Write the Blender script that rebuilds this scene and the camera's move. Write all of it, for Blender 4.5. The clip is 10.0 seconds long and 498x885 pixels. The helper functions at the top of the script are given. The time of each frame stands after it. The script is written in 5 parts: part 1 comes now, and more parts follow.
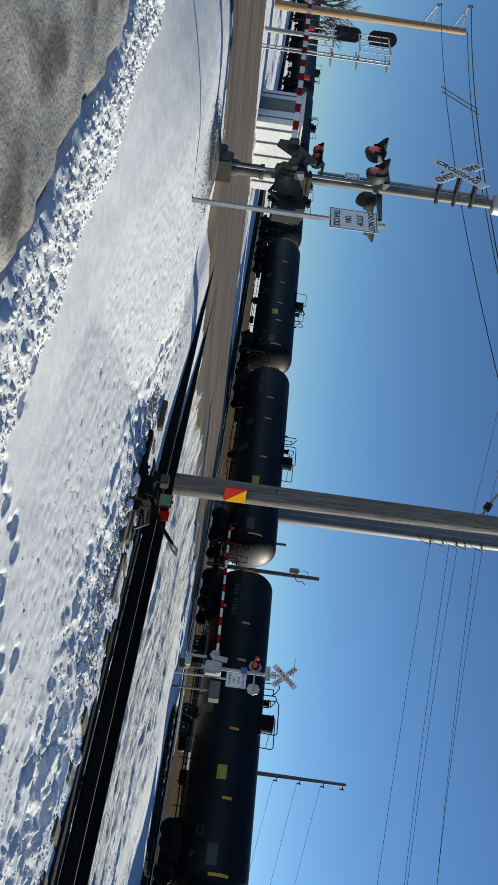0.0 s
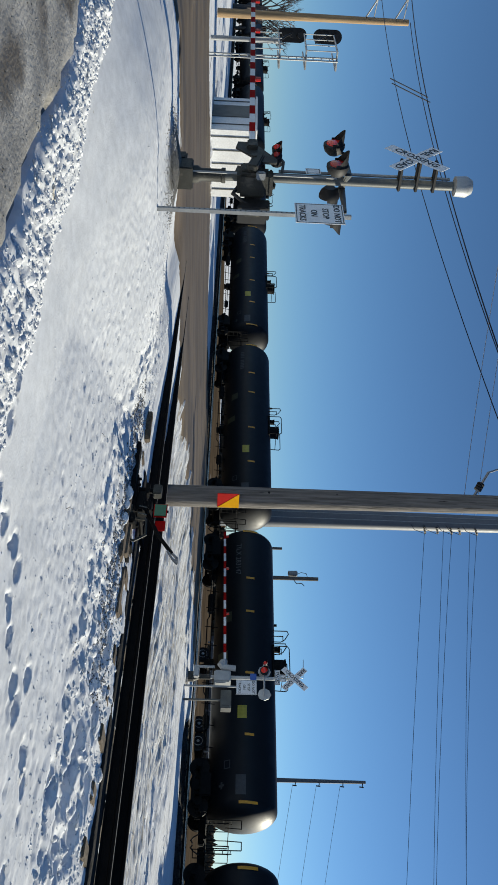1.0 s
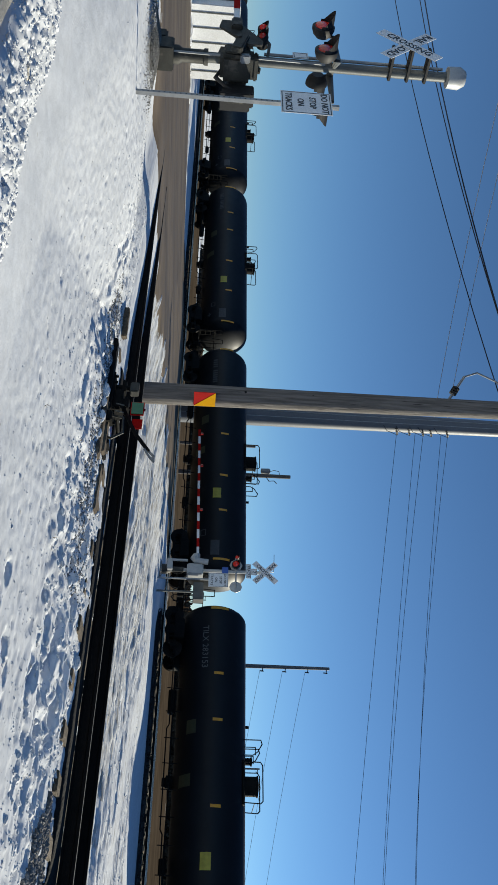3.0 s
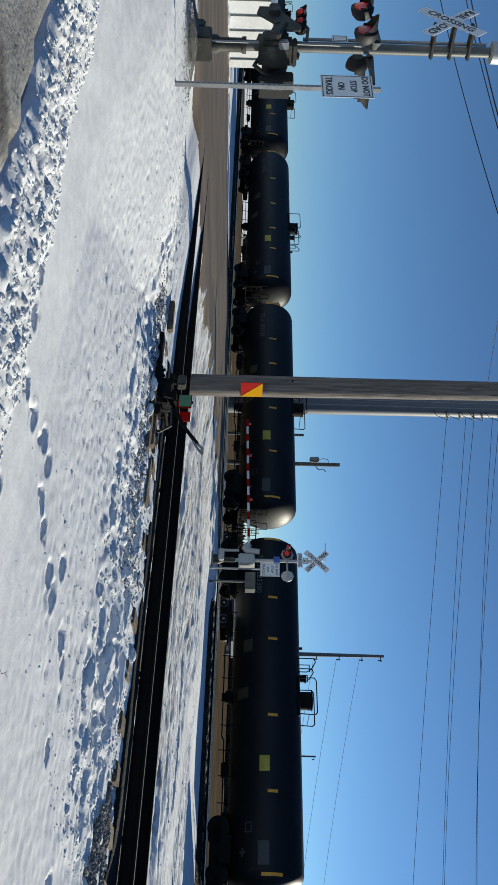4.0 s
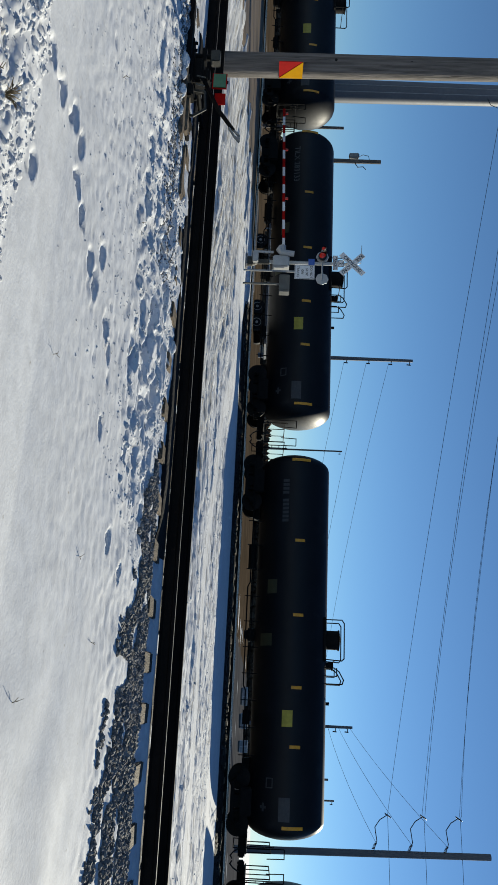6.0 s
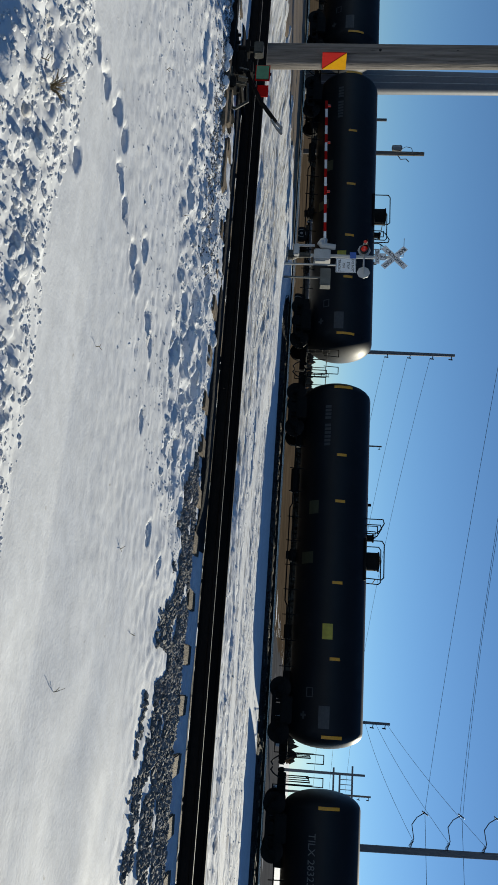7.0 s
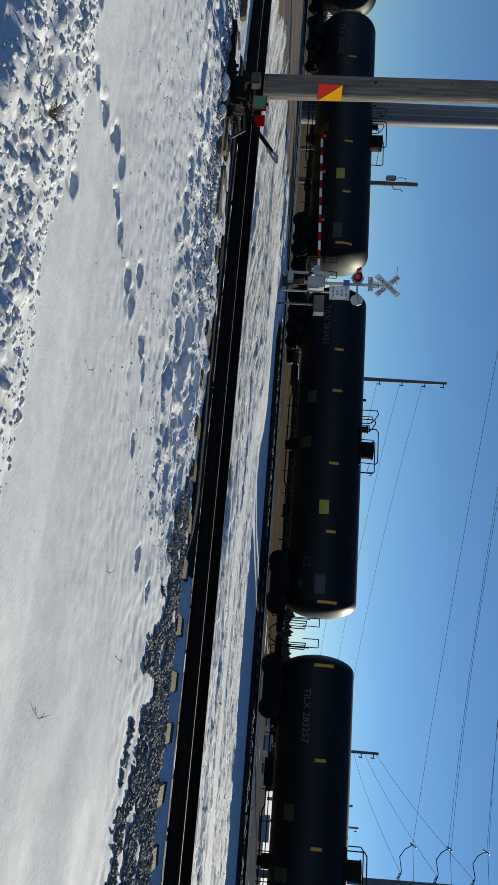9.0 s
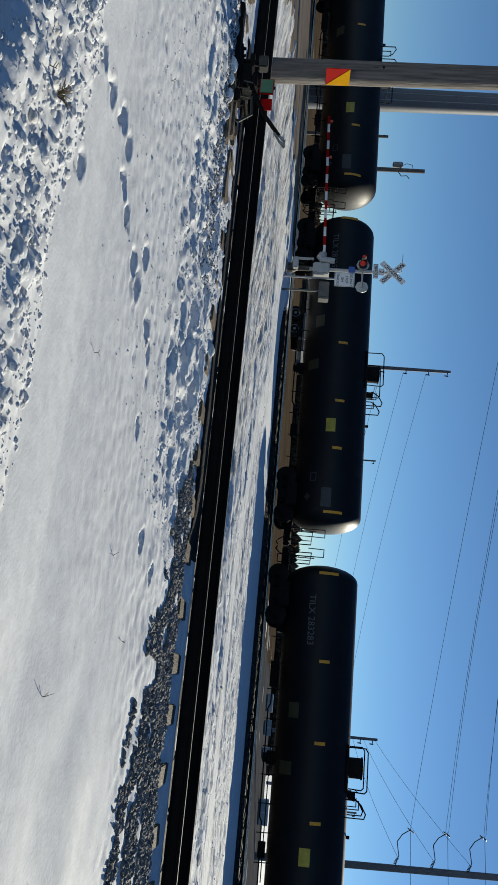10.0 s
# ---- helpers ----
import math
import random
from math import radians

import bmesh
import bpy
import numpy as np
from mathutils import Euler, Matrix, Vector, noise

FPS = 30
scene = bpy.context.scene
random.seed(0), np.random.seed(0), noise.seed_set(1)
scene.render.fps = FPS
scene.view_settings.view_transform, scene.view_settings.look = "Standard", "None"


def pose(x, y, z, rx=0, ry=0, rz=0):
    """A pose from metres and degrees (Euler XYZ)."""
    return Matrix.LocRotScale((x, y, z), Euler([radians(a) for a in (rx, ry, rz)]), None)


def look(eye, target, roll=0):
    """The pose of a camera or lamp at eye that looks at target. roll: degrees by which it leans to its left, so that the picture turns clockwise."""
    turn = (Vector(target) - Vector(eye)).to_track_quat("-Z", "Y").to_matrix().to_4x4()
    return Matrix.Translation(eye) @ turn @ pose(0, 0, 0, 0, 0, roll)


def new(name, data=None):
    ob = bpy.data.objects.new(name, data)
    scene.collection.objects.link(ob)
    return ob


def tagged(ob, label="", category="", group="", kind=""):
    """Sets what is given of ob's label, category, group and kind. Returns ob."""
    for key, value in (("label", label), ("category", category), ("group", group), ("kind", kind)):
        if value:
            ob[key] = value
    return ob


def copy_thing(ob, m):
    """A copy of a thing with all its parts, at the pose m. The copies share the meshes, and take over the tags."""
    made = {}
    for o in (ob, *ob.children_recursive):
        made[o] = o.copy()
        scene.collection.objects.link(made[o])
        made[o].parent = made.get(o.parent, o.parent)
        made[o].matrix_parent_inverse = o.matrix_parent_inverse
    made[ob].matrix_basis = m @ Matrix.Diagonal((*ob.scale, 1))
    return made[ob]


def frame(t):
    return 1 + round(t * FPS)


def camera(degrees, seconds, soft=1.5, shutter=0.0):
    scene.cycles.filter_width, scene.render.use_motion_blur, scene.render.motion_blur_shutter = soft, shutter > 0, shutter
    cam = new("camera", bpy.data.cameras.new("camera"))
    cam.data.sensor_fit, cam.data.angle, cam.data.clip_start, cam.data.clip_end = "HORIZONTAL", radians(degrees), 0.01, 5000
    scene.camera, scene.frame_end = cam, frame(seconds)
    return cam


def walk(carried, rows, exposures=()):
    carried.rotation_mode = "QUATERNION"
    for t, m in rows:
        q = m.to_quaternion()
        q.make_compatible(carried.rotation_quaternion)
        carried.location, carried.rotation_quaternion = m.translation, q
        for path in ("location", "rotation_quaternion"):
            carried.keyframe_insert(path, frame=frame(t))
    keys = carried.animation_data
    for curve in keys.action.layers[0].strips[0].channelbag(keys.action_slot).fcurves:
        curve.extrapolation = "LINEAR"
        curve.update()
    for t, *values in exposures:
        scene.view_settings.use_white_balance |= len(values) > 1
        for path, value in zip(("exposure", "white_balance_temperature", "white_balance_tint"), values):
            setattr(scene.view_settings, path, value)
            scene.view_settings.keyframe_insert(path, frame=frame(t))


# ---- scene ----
# camera: a hand-held phone on its side; rows of seconds, eye, heading right of +Y, tilt up, lean
cam = camera(34.38, 10.0)
PATH = [
    (0.0, -0.077, -0.096, 1.693, -46.42, 0.51, 7.93),
    (0.5, -0.045, -0.020, 1.672, -47.06, 2.03, 2.82),
    (1.0, -0.004, -0.015, 1.639, -47.10, 1.55, 2.22),
    (1.5, -0.031, -0.004, 1.621, -47.70, 1.46, 0.40),
    (2.0, 0.021, -0.004, 1.609, -44.39, 2.30, 1.40),
    (2.2, 0.015, 0.001, 1.617, -43.20, 3.14, 2.00),
    (3.3, -0.058, -0.031, 1.573, -38.79, 2.91, 2.94),
    (3.5, -0.062, -0.026, 1.570, -38.77, 1.45, 2.47),
    (4.0, -0.078, -0.014, 1.584, -38.99, 0.33, 1.64),
    (4.5, -0.074, -0.020, 1.581, -38.98, 0.15, 1.77),
    (4.9, -0.029, -0.017, 1.577, -35.51, 0.44, 1.97),
    (5.0, -0.043, -0.011, 1.584, -33.01, 0.63, 1.77),
    (5.5, 0.051, 0.000, 1.561, -23.00, 1.17, 2.47),
    (5.7, 0.063, 0.001, 1.545, -19.97, 0.58, 2.55),
    (6.8, 0.053, 0.030, 1.516, -17.42, -3.61, 2.89),
    (7.0, 0.057, 0.037, 1.513, -17.68, -4.01, 2.80),
    (7.5, 0.057, 0.044, 1.506, -18.11, -3.30, 3.20),
    (8.0, 0.052, 0.038, 1.503, -18.68, -3.22, 3.25),
    (8.5, 0.071, 0.037, 1.509, -18.96, -3.53, 2.84),
    (9.0, 0.048, 0.038, 1.514, -19.46, -3.52, 3.54),
    (9.5, 0.045, 0.039, 1.509, -19.97, -3.46, 4.03),
    (10.0, 0.074, 0.022, 1.506, -18.50, -3.66, 4.21),
]


def held(x, y, z, heading, tilt, lean):
    h, e = radians(heading), radians(tilt)
    ahead = Vector((math.sin(h) * math.cos(e), math.cos(h) * math.cos(e), math.sin(e)))
    return look((x, y, z), Vector((x, y, z)) + ahead, 90 + lean)


walk(cam, [(row[0], held(*row[1:])) for row in PATH], [(0.0, 0.49, 6850, 2), (5.0, 0.43, 6850, 2), (6.8, 0.25, 6950, 2), (10.0, 0.23, 6950, 2)])

# ---- light: low winter sun ahead and to the right, clear sky ----
SUN_AZ, SUN_EL = 20.0, 22.2
world = bpy.data.worlds.new("sky")
scene.world = world
world.use_nodes = True
wn = world.node_tree
sky = wn.nodes.new("ShaderNodeTexSky")
sky.sky_type = "NISHITA"
sky.sun_disc = False
sky.sun_elevation, sky.sun_rotation = radians(SUN_EL), radians(SUN_AZ)
sky.air_density, sky.dust_density, sky.ozone_density, sky.altitude = 0.70, 0.0, 6.6, 200
wn.links.new(sky.outputs["Color"], wn.nodes["Background"].inputs["Color"])
wn.nodes["Background"].inputs["Strength"].default_value = 0.0785
lamp = bpy.data.lights.new("sun", "SUN")
lamp.energy, lamp.angle, lamp.color = 4.6, radians(0.53), (1.0, 0.93, 0.83)
sun = new("sun", lamp)
sun.matrix_world = look((math.sin(radians(SUN_AZ)) * 90, math.cos(radians(SUN_AZ)) * 90, math.tan(radians(SUN_EL)) * 90), (0, 0, 0))


# ---- materials ----
def material(name, color, rough=0.6, metal=0.0, dark=0.7, scale=6.0, bump=0.0, bump_scale=40.0, spots=None, spot_scale=3.0, spot_cut=0.6, random_tone=0.0, spec=0.5, emit=0.0, grain=None):
    """Base colour varied at two scales, with fine relief and optional patches of a second colour."""
    m = bpy.data.materials.new(name)
    m.use_nodes = True
    nt = m.node_tree
    N, K = nt.nodes, nt.links
    b = N["Principled BSDF"]
    tc = N.new("ShaderNodeTexCoord")
    geo = N.new("ShaderNodeNewGeometry")
    where = tc.outputs["Object"]
    if grain:
        mp = N.new("ShaderNodeMapping")
        mp.inputs["Scale"].default_value = grain
        K.new(where, mp.inputs["Vector"])
        where = mp.outputs["Vector"]

    def noise_node(s, detail=5.0):
        n = N.new("ShaderNodeTexNoise")
        n.inputs["Scale"].default_value, n.inputs["Detail"].default_value = s, detail
        K.new(where, n.inputs["Vector"])
        return n

    def ramp(sock, lo, hi, a, c):
        r = N.new("ShaderNodeValToRGB")
        r.color_ramp.elements[0].position, r.color_ramp.elements[1].position = lo, hi
        r.color_ramp.elements[0].color, r.color_ramp.elements[1].color = (*a, 1), (*c, 1)
        K.new(sock, r.inputs["Fac"])
        return r.outputs["Color"]

    low = tuple(c * dark for c in color)
    big = ramp(noise_node(scale).outputs["Fac"], 0.35, 0.68, low, color)
    fine = ramp(noise_node(scale * 9, 3.0).outputs["Fac"], 0.3, 0.7, (0.78, 0.78, 0.78), (1, 1, 1))
    mix = N.new("ShaderNodeMixRGB")
    mix.blend_type, mix.inputs["Fac"].default_value = "MULTIPLY", 0.7
    K.new(big, mix.inputs["Color1"])
    K.new(fine, mix.inputs["Color2"])
    out = mix.outputs["Color"]
    if spots:
        f = ramp(noise_node(spot_scale, 8.0).outputs["Fac"], spot_cut, spot_cut + 0.08, (0, 0, 0), (1, 1, 1))
        m2 = N.new("ShaderNodeMixRGB")
        K.new(f, m2.inputs["Fac"])
        K.new(out, m2.inputs["Color1"])
        m2.inputs["Color2"].default_value = (*spots, 1)
        out = m2.outputs["Color"]
    if random_tone:
        info = N.new("ShaderNodeObjectInfo")
        isl = N.new("ShaderNodeMath")
        isl.operation = "ADD"
        K.new(info.outputs["Random"], isl.inputs[0])
        K.new(geo.outputs["Random Per Island"], isl.inputs[1])
        fr = N.new("ShaderNodeMath")
        fr.operation = "FRACT"
        K.new(isl.outputs[0], fr.inputs[0])
        tone = ramp(fr.outputs[0], 0.0, 1.0, (1 - random_tone,) * 3, (1, 1, 1))
        m3 = N.new("ShaderNodeMixRGB")
        m3.blend_type, m3.inputs["Fac"].default_value = "MULTIPLY", 1.0
        K.new(out, m3.inputs["Color1"])
        K.new(tone, m3.inputs["Color2"])
        out = m3.outputs["Color"]
    K.new(out, b.inputs["Base Color"])
    rr = N.new("ShaderNodeMapRange")
    rr.inputs["To Min"].default_value, rr.inputs["To Max"].default_value = max(rough - 0.1, 0.02), min(rough + 0.1, 1)
    K.new(noise_node(scale * 3).outputs["Fac"], rr.inputs["Value"])
    K.new(rr.outputs["Result"], b.inputs["Roughness"])
    b.inputs["Metallic"].default_value = metal
    b.inputs["Specular IOR Level"].default_value = spec
    if bump:
        bp = N.new("ShaderNodeBump")
        bp.inputs["Strength"].default_value, bp.inputs["Distance"].default_value = min(bump, 1.0), 0.02 * max(bump, 1.0)
        K.new(noise_node(bump_scale, 6.0).outputs["Fac"], bp.inputs["Height"])
        K.new(bp.outputs["Normal"], b.inputs["Normal"])
    if emit:
        b.inputs["Emission Color"].default_value = (*color, 1)
        b.inputs["Emission Strength"].default_value = emit
    return m


M_SNOW = material("snow", (0.805, 0.825, 0.85), 0.75, dark=0.93, scale=0.8, bump=0.16, bump_scale=34, spots=(0.42, 0.40, 0.36), spot_scale=9.0, spot_cut=0.70, spec=0.08)
M_STRIP = material("dirty_snow", (0.81, 0.83, 0.855), 0.8, dark=0.84, scale=2.2, bump=1.3, bump_scale=7, spots=(0.44, 0.44, 0.44), spot_scale=3.4, spot_cut=0.56, spec=0.08, grain=(0.6, 1.6, 1.0))
M_MUDDY = material("muddy_snow", (0.79, 0.80, 0.80), 0.8, dark=0.75, scale=3.0, bump=1.3, bump_scale=8, spots=(0.40, 0.38, 0.34), spot_scale=3.6, spot_cut=0.53, spec=0.1, grain=(0.5, 2.2, 1.0))
M_SNOW_LUMP = material("snow_lump", (0.795, 0.815, 0.84), 0.8, dark=0.85, scale=5, bump=0.6, bump_scale=40, spots=(0.58, 0.54, 0.46), spot_scale=2.0, spot_cut=0.64, random_tone=0.12, spec=0.2)
M_ROAD = material("wet_dirt", (0.185, 0.142, 0.095), 0.6, dark=0.6, scale=0.7, bump=0.8, bump_scale=9, spots=(0.085, 0.068, 0.05), spot_scale=1.3, spot_cut=0.56, spec=0.3, grain=(1.3, 0.22, 1.0))
M_LOT = material("icy_gravel", (0.40, 0.385, 0.36), 0.5, dark=0.5, scale=2.0, bump=0.8, bump_scale=22, spots=(0.11, 0.095, 0.075), spot_scale=0.9, spot_cut=0.52, spec=0.35)
M_FIELD = material("dry_grass", (0.11, 0.082, 0.056), 0.9, dark=0.6, scale=0.2, bump=1.0, bump_scale=3, spots=(0.7, 0.72, 0.74), spot_scale=0.12, spot_cut=0.68, spec=0.0)
M_YARD = material("grey_asphalt", (0.11, 0.11, 0.115), 0.95, dark=0.7, scale=0.3, spots=(0.40, 0.41, 0.43), spot_scale=0.25, spot_cut=0.64, spec=0.0)
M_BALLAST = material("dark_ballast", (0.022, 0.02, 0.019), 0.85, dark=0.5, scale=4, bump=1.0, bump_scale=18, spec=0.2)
M_STONE = material("ballast_stone", (0.33, 0.325, 0.32), 0.8, dark=0.6, scale=9, bump=0.4, random_tone=0.6, spec=0.3)
M_GRAVEL = material("pale_gravel", (0.40, 0.385, 0.36), 0.9, dark=0.5, scale=30, bump=1.0, bump_scale=60, random_tone=0.4)
M_TIE = material("weathered_tie", (0.26, 0.205, 0.15), 0.85, dark=0.5, scale=6, bump=0.8, bump_scale=30, random_tone=0.45, spec=0.2, grain=(3.0, 0.3, 3.0))
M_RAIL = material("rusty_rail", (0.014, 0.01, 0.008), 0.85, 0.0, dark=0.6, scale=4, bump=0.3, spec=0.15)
M_SHINE = material("polished_rail_head", (0.42, 0.43, 0.45), 0.3, 0.9, dark=0.8, scale=3)
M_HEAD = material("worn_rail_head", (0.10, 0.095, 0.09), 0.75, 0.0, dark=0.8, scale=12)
M_TANK = material("black_tank_paint", (0.006, 0.008, 0.011), 0.5, dark=0.7, scale=0.9, bump=0.05, bump_scale=3, spots=(0.012, 0.014, 0.016), spot_scale=0.8, spot_cut=0.62, spec=0.22)
M_IRON = material("black_iron", (0.008, 0.008, 0.008), 0.75, 0.0, dark=0.6, scale=5, bump=0.2, spec=0.12)
M_WHEEL = material("wheel_steel", (0.014, 0.012, 0.011), 0.7, 0.1, dark=0.6, scale=7, spec=0.15)
M_YELLOW = material("reflective_yellow", (0.78, 0.35, 0.015), 0.45, dark=0.8, scale=12)
M_PLACARD = material("faded_yellow_placard", (0.50, 0.40, 0.035), 0.5, dark=0.75, scale=6)
M_DULL = material("dull_olive_placard", (0.06, 0.06, 0.028), 0.55, dark=0.7, scale=6)
M_MARK = material("white_marking", (0.13, 0.135, 0.135), 0.6, dark=0.75, scale=9)
M_DIM = material("dusty_grey_marking", (0.055, 0.057, 0.06), 0.7, dark=0.7, scale=9)
M_GALV = material("galvanised_steel", (0.30, 0.31, 0.32), 0.5, 0.4, dark=0.75, scale=5, bump=0.1)
M_GREY = material("grey_signal_paint", (0.105, 0.11, 0.105), 0.5, 0.1, dark=0.75, scale=4, bump=0.1)
M_CAST = material("dark_cast_housing", (0.055, 0.055, 0.048), 0.6, 0.0, dark=0.6, scale=6, bump=0.3, spots=(0.10, 0.09, 0.075), spot_scale=4.0, spot_cut=0.58, spec=0.25)
M_SILVER = material("silver_paint", (0.42, 0.43, 0.43), 0.5, 0.2, dark=0.85, scale=4)
M_BLACK = material("matt_black_hood", (0.008, 0.008, 0.009), 0.65, dark=0.7, scale=5)
M_RED_LENS = material("red_lens", (0.45, 0.02, 0.015), 0.2, dark=0.8, scale=20)
M_RED_LIT = material("lit_red_lens", (0.7, 0.03, 0.02), 0.2, dark=0.9, scale=20, emit=0.03)
M_WHITE = material("sign_white", (0.78, 0.79, 0.80), 0.4, dark=0.93, scale=5)
M_INK = material("sign_black", (0.012, 0.012, 0.014), 0.5)
M_BLUE = material("sign_blue", (0.03, 0.10, 0.42), 0.4)
M_RED = material("sign_red", (0.38, 0.009, 0.008), 0.75, dark=0.85, scale=8, spec=0.04)
M_GREEN = material("target_green", (0.02, 0.20, 0.09), 0.45)
M_AMBER = material("plate_amber", (0.62, 0.30, 0.002), 0.75, dark=0.9, scale=8, spec=0.04)
M_POLE = material("weathered_pole_wood", (0.23, 0.208, 0.188), 0.85, dark=0.5, scale=7, bump=1.0, bump_scale=22, spots=(0.035, 0.03, 0.027), spot_scale=11.0, spot_cut=0.62, spec=0.15, grain=(3.0, 3.0, 0.16))
M_POLE_TAN = material("sunlit_pole_wood", (0.42, 0.28, 0.15), 0.85, dark=0.55, scale=4, bump=0.5, bump_scale=20, grain=(3.0, 3.0, 0.15))
M_STEELPOLE = material("weathering_steel_pole", (0.12, 0.13, 0.15), 0.55, 0.0, dark=0.85, scale=1.0)
M_WIRE = material("dark_wire", (0.02, 0.022, 0.03), 0.5, 0.3)
# pale copy of the wire metal, bright for the wires that catch the sun
M_WIRE_LIT = material("sunlit_aluminium_wire", (0.75, 0.76, 0.78), 0.3, 0.9)
M_WALL = material("pale_cabin_panel", (0.72, 0.73, 0.74), 0.5, 0.2, dark=0.9, scale=2)
M_WEED = material("dry_stalk", (0.22, 0.16, 0.08), 0.9, dark=0.6, scale=9)
M_BARK = material("bare_branch", (0.13, 0.105, 0.09), 0.9, dark=0.7, scale=9)
M_SCRUB = material("brown_scrub", (0.17, 0.115, 0.075), 0.95, dark=0.5, scale=2.0, random_tone=0.5, spec=0.0)
M_RUBBER = material("tyre_rubber", (0.02, 0.02, 0.02), 0.8)
M_RIM = material("pale_wheel_rim", (0.85, 0.83, 0.78), 0.5, 0.3)
M_TRUCK = material("trailer_paint", (0.22, 0.23, 0.24), 0.55, 0.1, dark=0.7, scale=2)


# ---- mesh helpers ----
def box(bm, x0, x1, y0, y1, z0, z1, bevel=0.0, m=None):
    r = bmesh.ops.create_cube(bm, size=1.0)
    vs = r["verts"]
    for v in vs:
        v.co = Vector((x0 + (v.co.x + 0.5) * (x1 - x0), y0 + (v.co.y + 0.5) * (y1 - y0), z0 + (v.co.z + 0.5) * (z1 - z0)))
        if m:
            v.co = m @ v.co
    if bevel:
        es = list({e for v in vs for e in v.link_edges})
        bmesh.ops.bevel(bm, geom=es, offset=bevel, segments=2, affect="EDGES", clamp_overlap=True)
    return bm


def rod(bm, a, b, r0, r1=None, seg=10, caps=True):
    """A tapered round bar from a to b."""
    a, b = Vector(a), Vector(b)
    d = b - a
    m = Matrix.Translation((a + b) / 2) @ d.to_track_quat("Z", "Y").to_matrix().to_4x4()
    bmesh.ops.create_cone(bm, cap_ends=caps, segments=seg, radius1=r0, radius2=r0 if r1 is None else r1, depth=d.length, matrix=m)
    return bm


def rail_run(bm, pts, r, seg=6):
    """One bent bar through the points, mitred at the bends."""
    pts = [Vector(q) for q in pts]
    rings, ref = [], None
    for i, q in enumerate(pts):
        a = (q - pts[i - 1]).normalized() if i else (pts[1] - q).normalized()
        b = (pts[i + 1] - q).normalized() if i < len(pts) - 1 else a
        t_ = (a + b).normalized() if (a + b).length > 1e-4 else a
        if ref is None:
            ref = a.orthogonal().normalized()
        ref = (ref - t_ * ref.dot(t_)).normalized()
        other = t_.cross(ref)
        wide = 1 / max(0.5, t_.dot(a))
        rings.append([bm.verts.new(q + (ref * math.cos(2 * math.pi * k / seg) + other * math.sin(2 * math.pi * k / seg)) * r * wide) for k in range(seg)])
    for p_, q_ in zip(rings, rings[1:]):
        for k in range(seg):
            bm.faces.new((p_[k], p_[(k + 1) % seg], q_[(k + 1) % seg], q_[k]))
    bm.faces.new(list(reversed(rings[0])))
    bm.faces.new(rings[-1])
    return bm


def lathe(bm, profile, seg=32, m=None):
    """Turns (radius, height) pairs about the local z axis."""
    rings = []
    for r, h in profile:
        ring = []
        for i in range(seg):
            a = 2 * math.pi * i / seg
            co = Vector((r * math.cos(a), r * math.sin(a), h))
            ring.append(bm.verts.new(m @ co if m else co))
        rings.append(ring)
    for p, q in zip(rings, rings[1:]):
        for i in range(seg):
            bm.faces.new((p[i], p[(i + 1) % seg], q[(i + 1) % seg], q[i]))
    bm.faces.new(list(reversed(rings[0])))
    bm.faces.new(rings[-1])
    return bm


def mesh_object(name, bm, mat_, smooth=False):
    bmesh.ops.recalc_face_normals(bm, faces=bm.faces)
    me = bpy.data.meshes.new(name)
    bm.to_mesh(me)
    bm.free()
    me.materials.append(mat_)
    if smooth:
        me.polygons.foreach_set("use_smooth", [True] * len(me.polygons))
        me.set_sharp_from_angle(angle=radians(38))
    return new(name, me)


def part(name, bm, mat_, parent, label="", smooth=False):
    ob = mesh_object(name, bm, mat_, smooth)
    ob.parent = parent
    if label:
        ob["label"] = label
    return ob


def thing(name, m, label, category, group="", kind=""):
    e = new(name)
    e.empty_display_size = 0.2
    e.matrix_world = m
    return tagged(e, label, category, group, kind)


def B():
    return bmesh.new()


def words(text, size, m, mat_, parent, name="lettering", bold=0.012):
    """Lettering in the local xy plane of m, centred, a little raised."""
    cu = bpy.data.curves.new(name, "FONT")
    cu.body, cu.size, cu.align_x, cu.align_y, cu.extrude, cu.resolution_u = text, size, "CENTER", "CENTER", 0.002, 2
    cu.offset = size * bold
    cu.materials.append(mat_)
    ob = new(name, cu)
    ob.parent = parent
    ob.matrix_local = m
    return ob


def smooth01(a, b, v):
    u = min(max((v - a) / (b - a), 0.0), 1.0)
    return u * u * (3 - 2 * u)


def along(x, stops):
    """Straight-line reading of a short table of (x, value) stops."""
    for (a, p), (b, q) in zip(stops, stops[1:]):
        if x <= b:
            return p + (q - p) * max(0.0, (x - a) / (b - a))
    return stops[-1][1]


def road_right(y):
    return along(y, [(-6, -14.7), (12.5, -14.9), (15, -15.9), (18, -16.8), (21, -17.6), (24, -18.4), (27, -19.2), (31, -20.5), (80, -30.0)])


def road_left(y):
    return along(y, [(-6, -28.5), (9, -29.2), (14, -32.5), (18, -35.2), (25, -40.0), (32, -43.0), (80, -52.0)])


# ---- ground ----
NEAR_RAILS, MAIN_RAILS, RAIL_TOP = (10.0, 11.5), (36.38, 37.88), 0.5
random.seed(5)
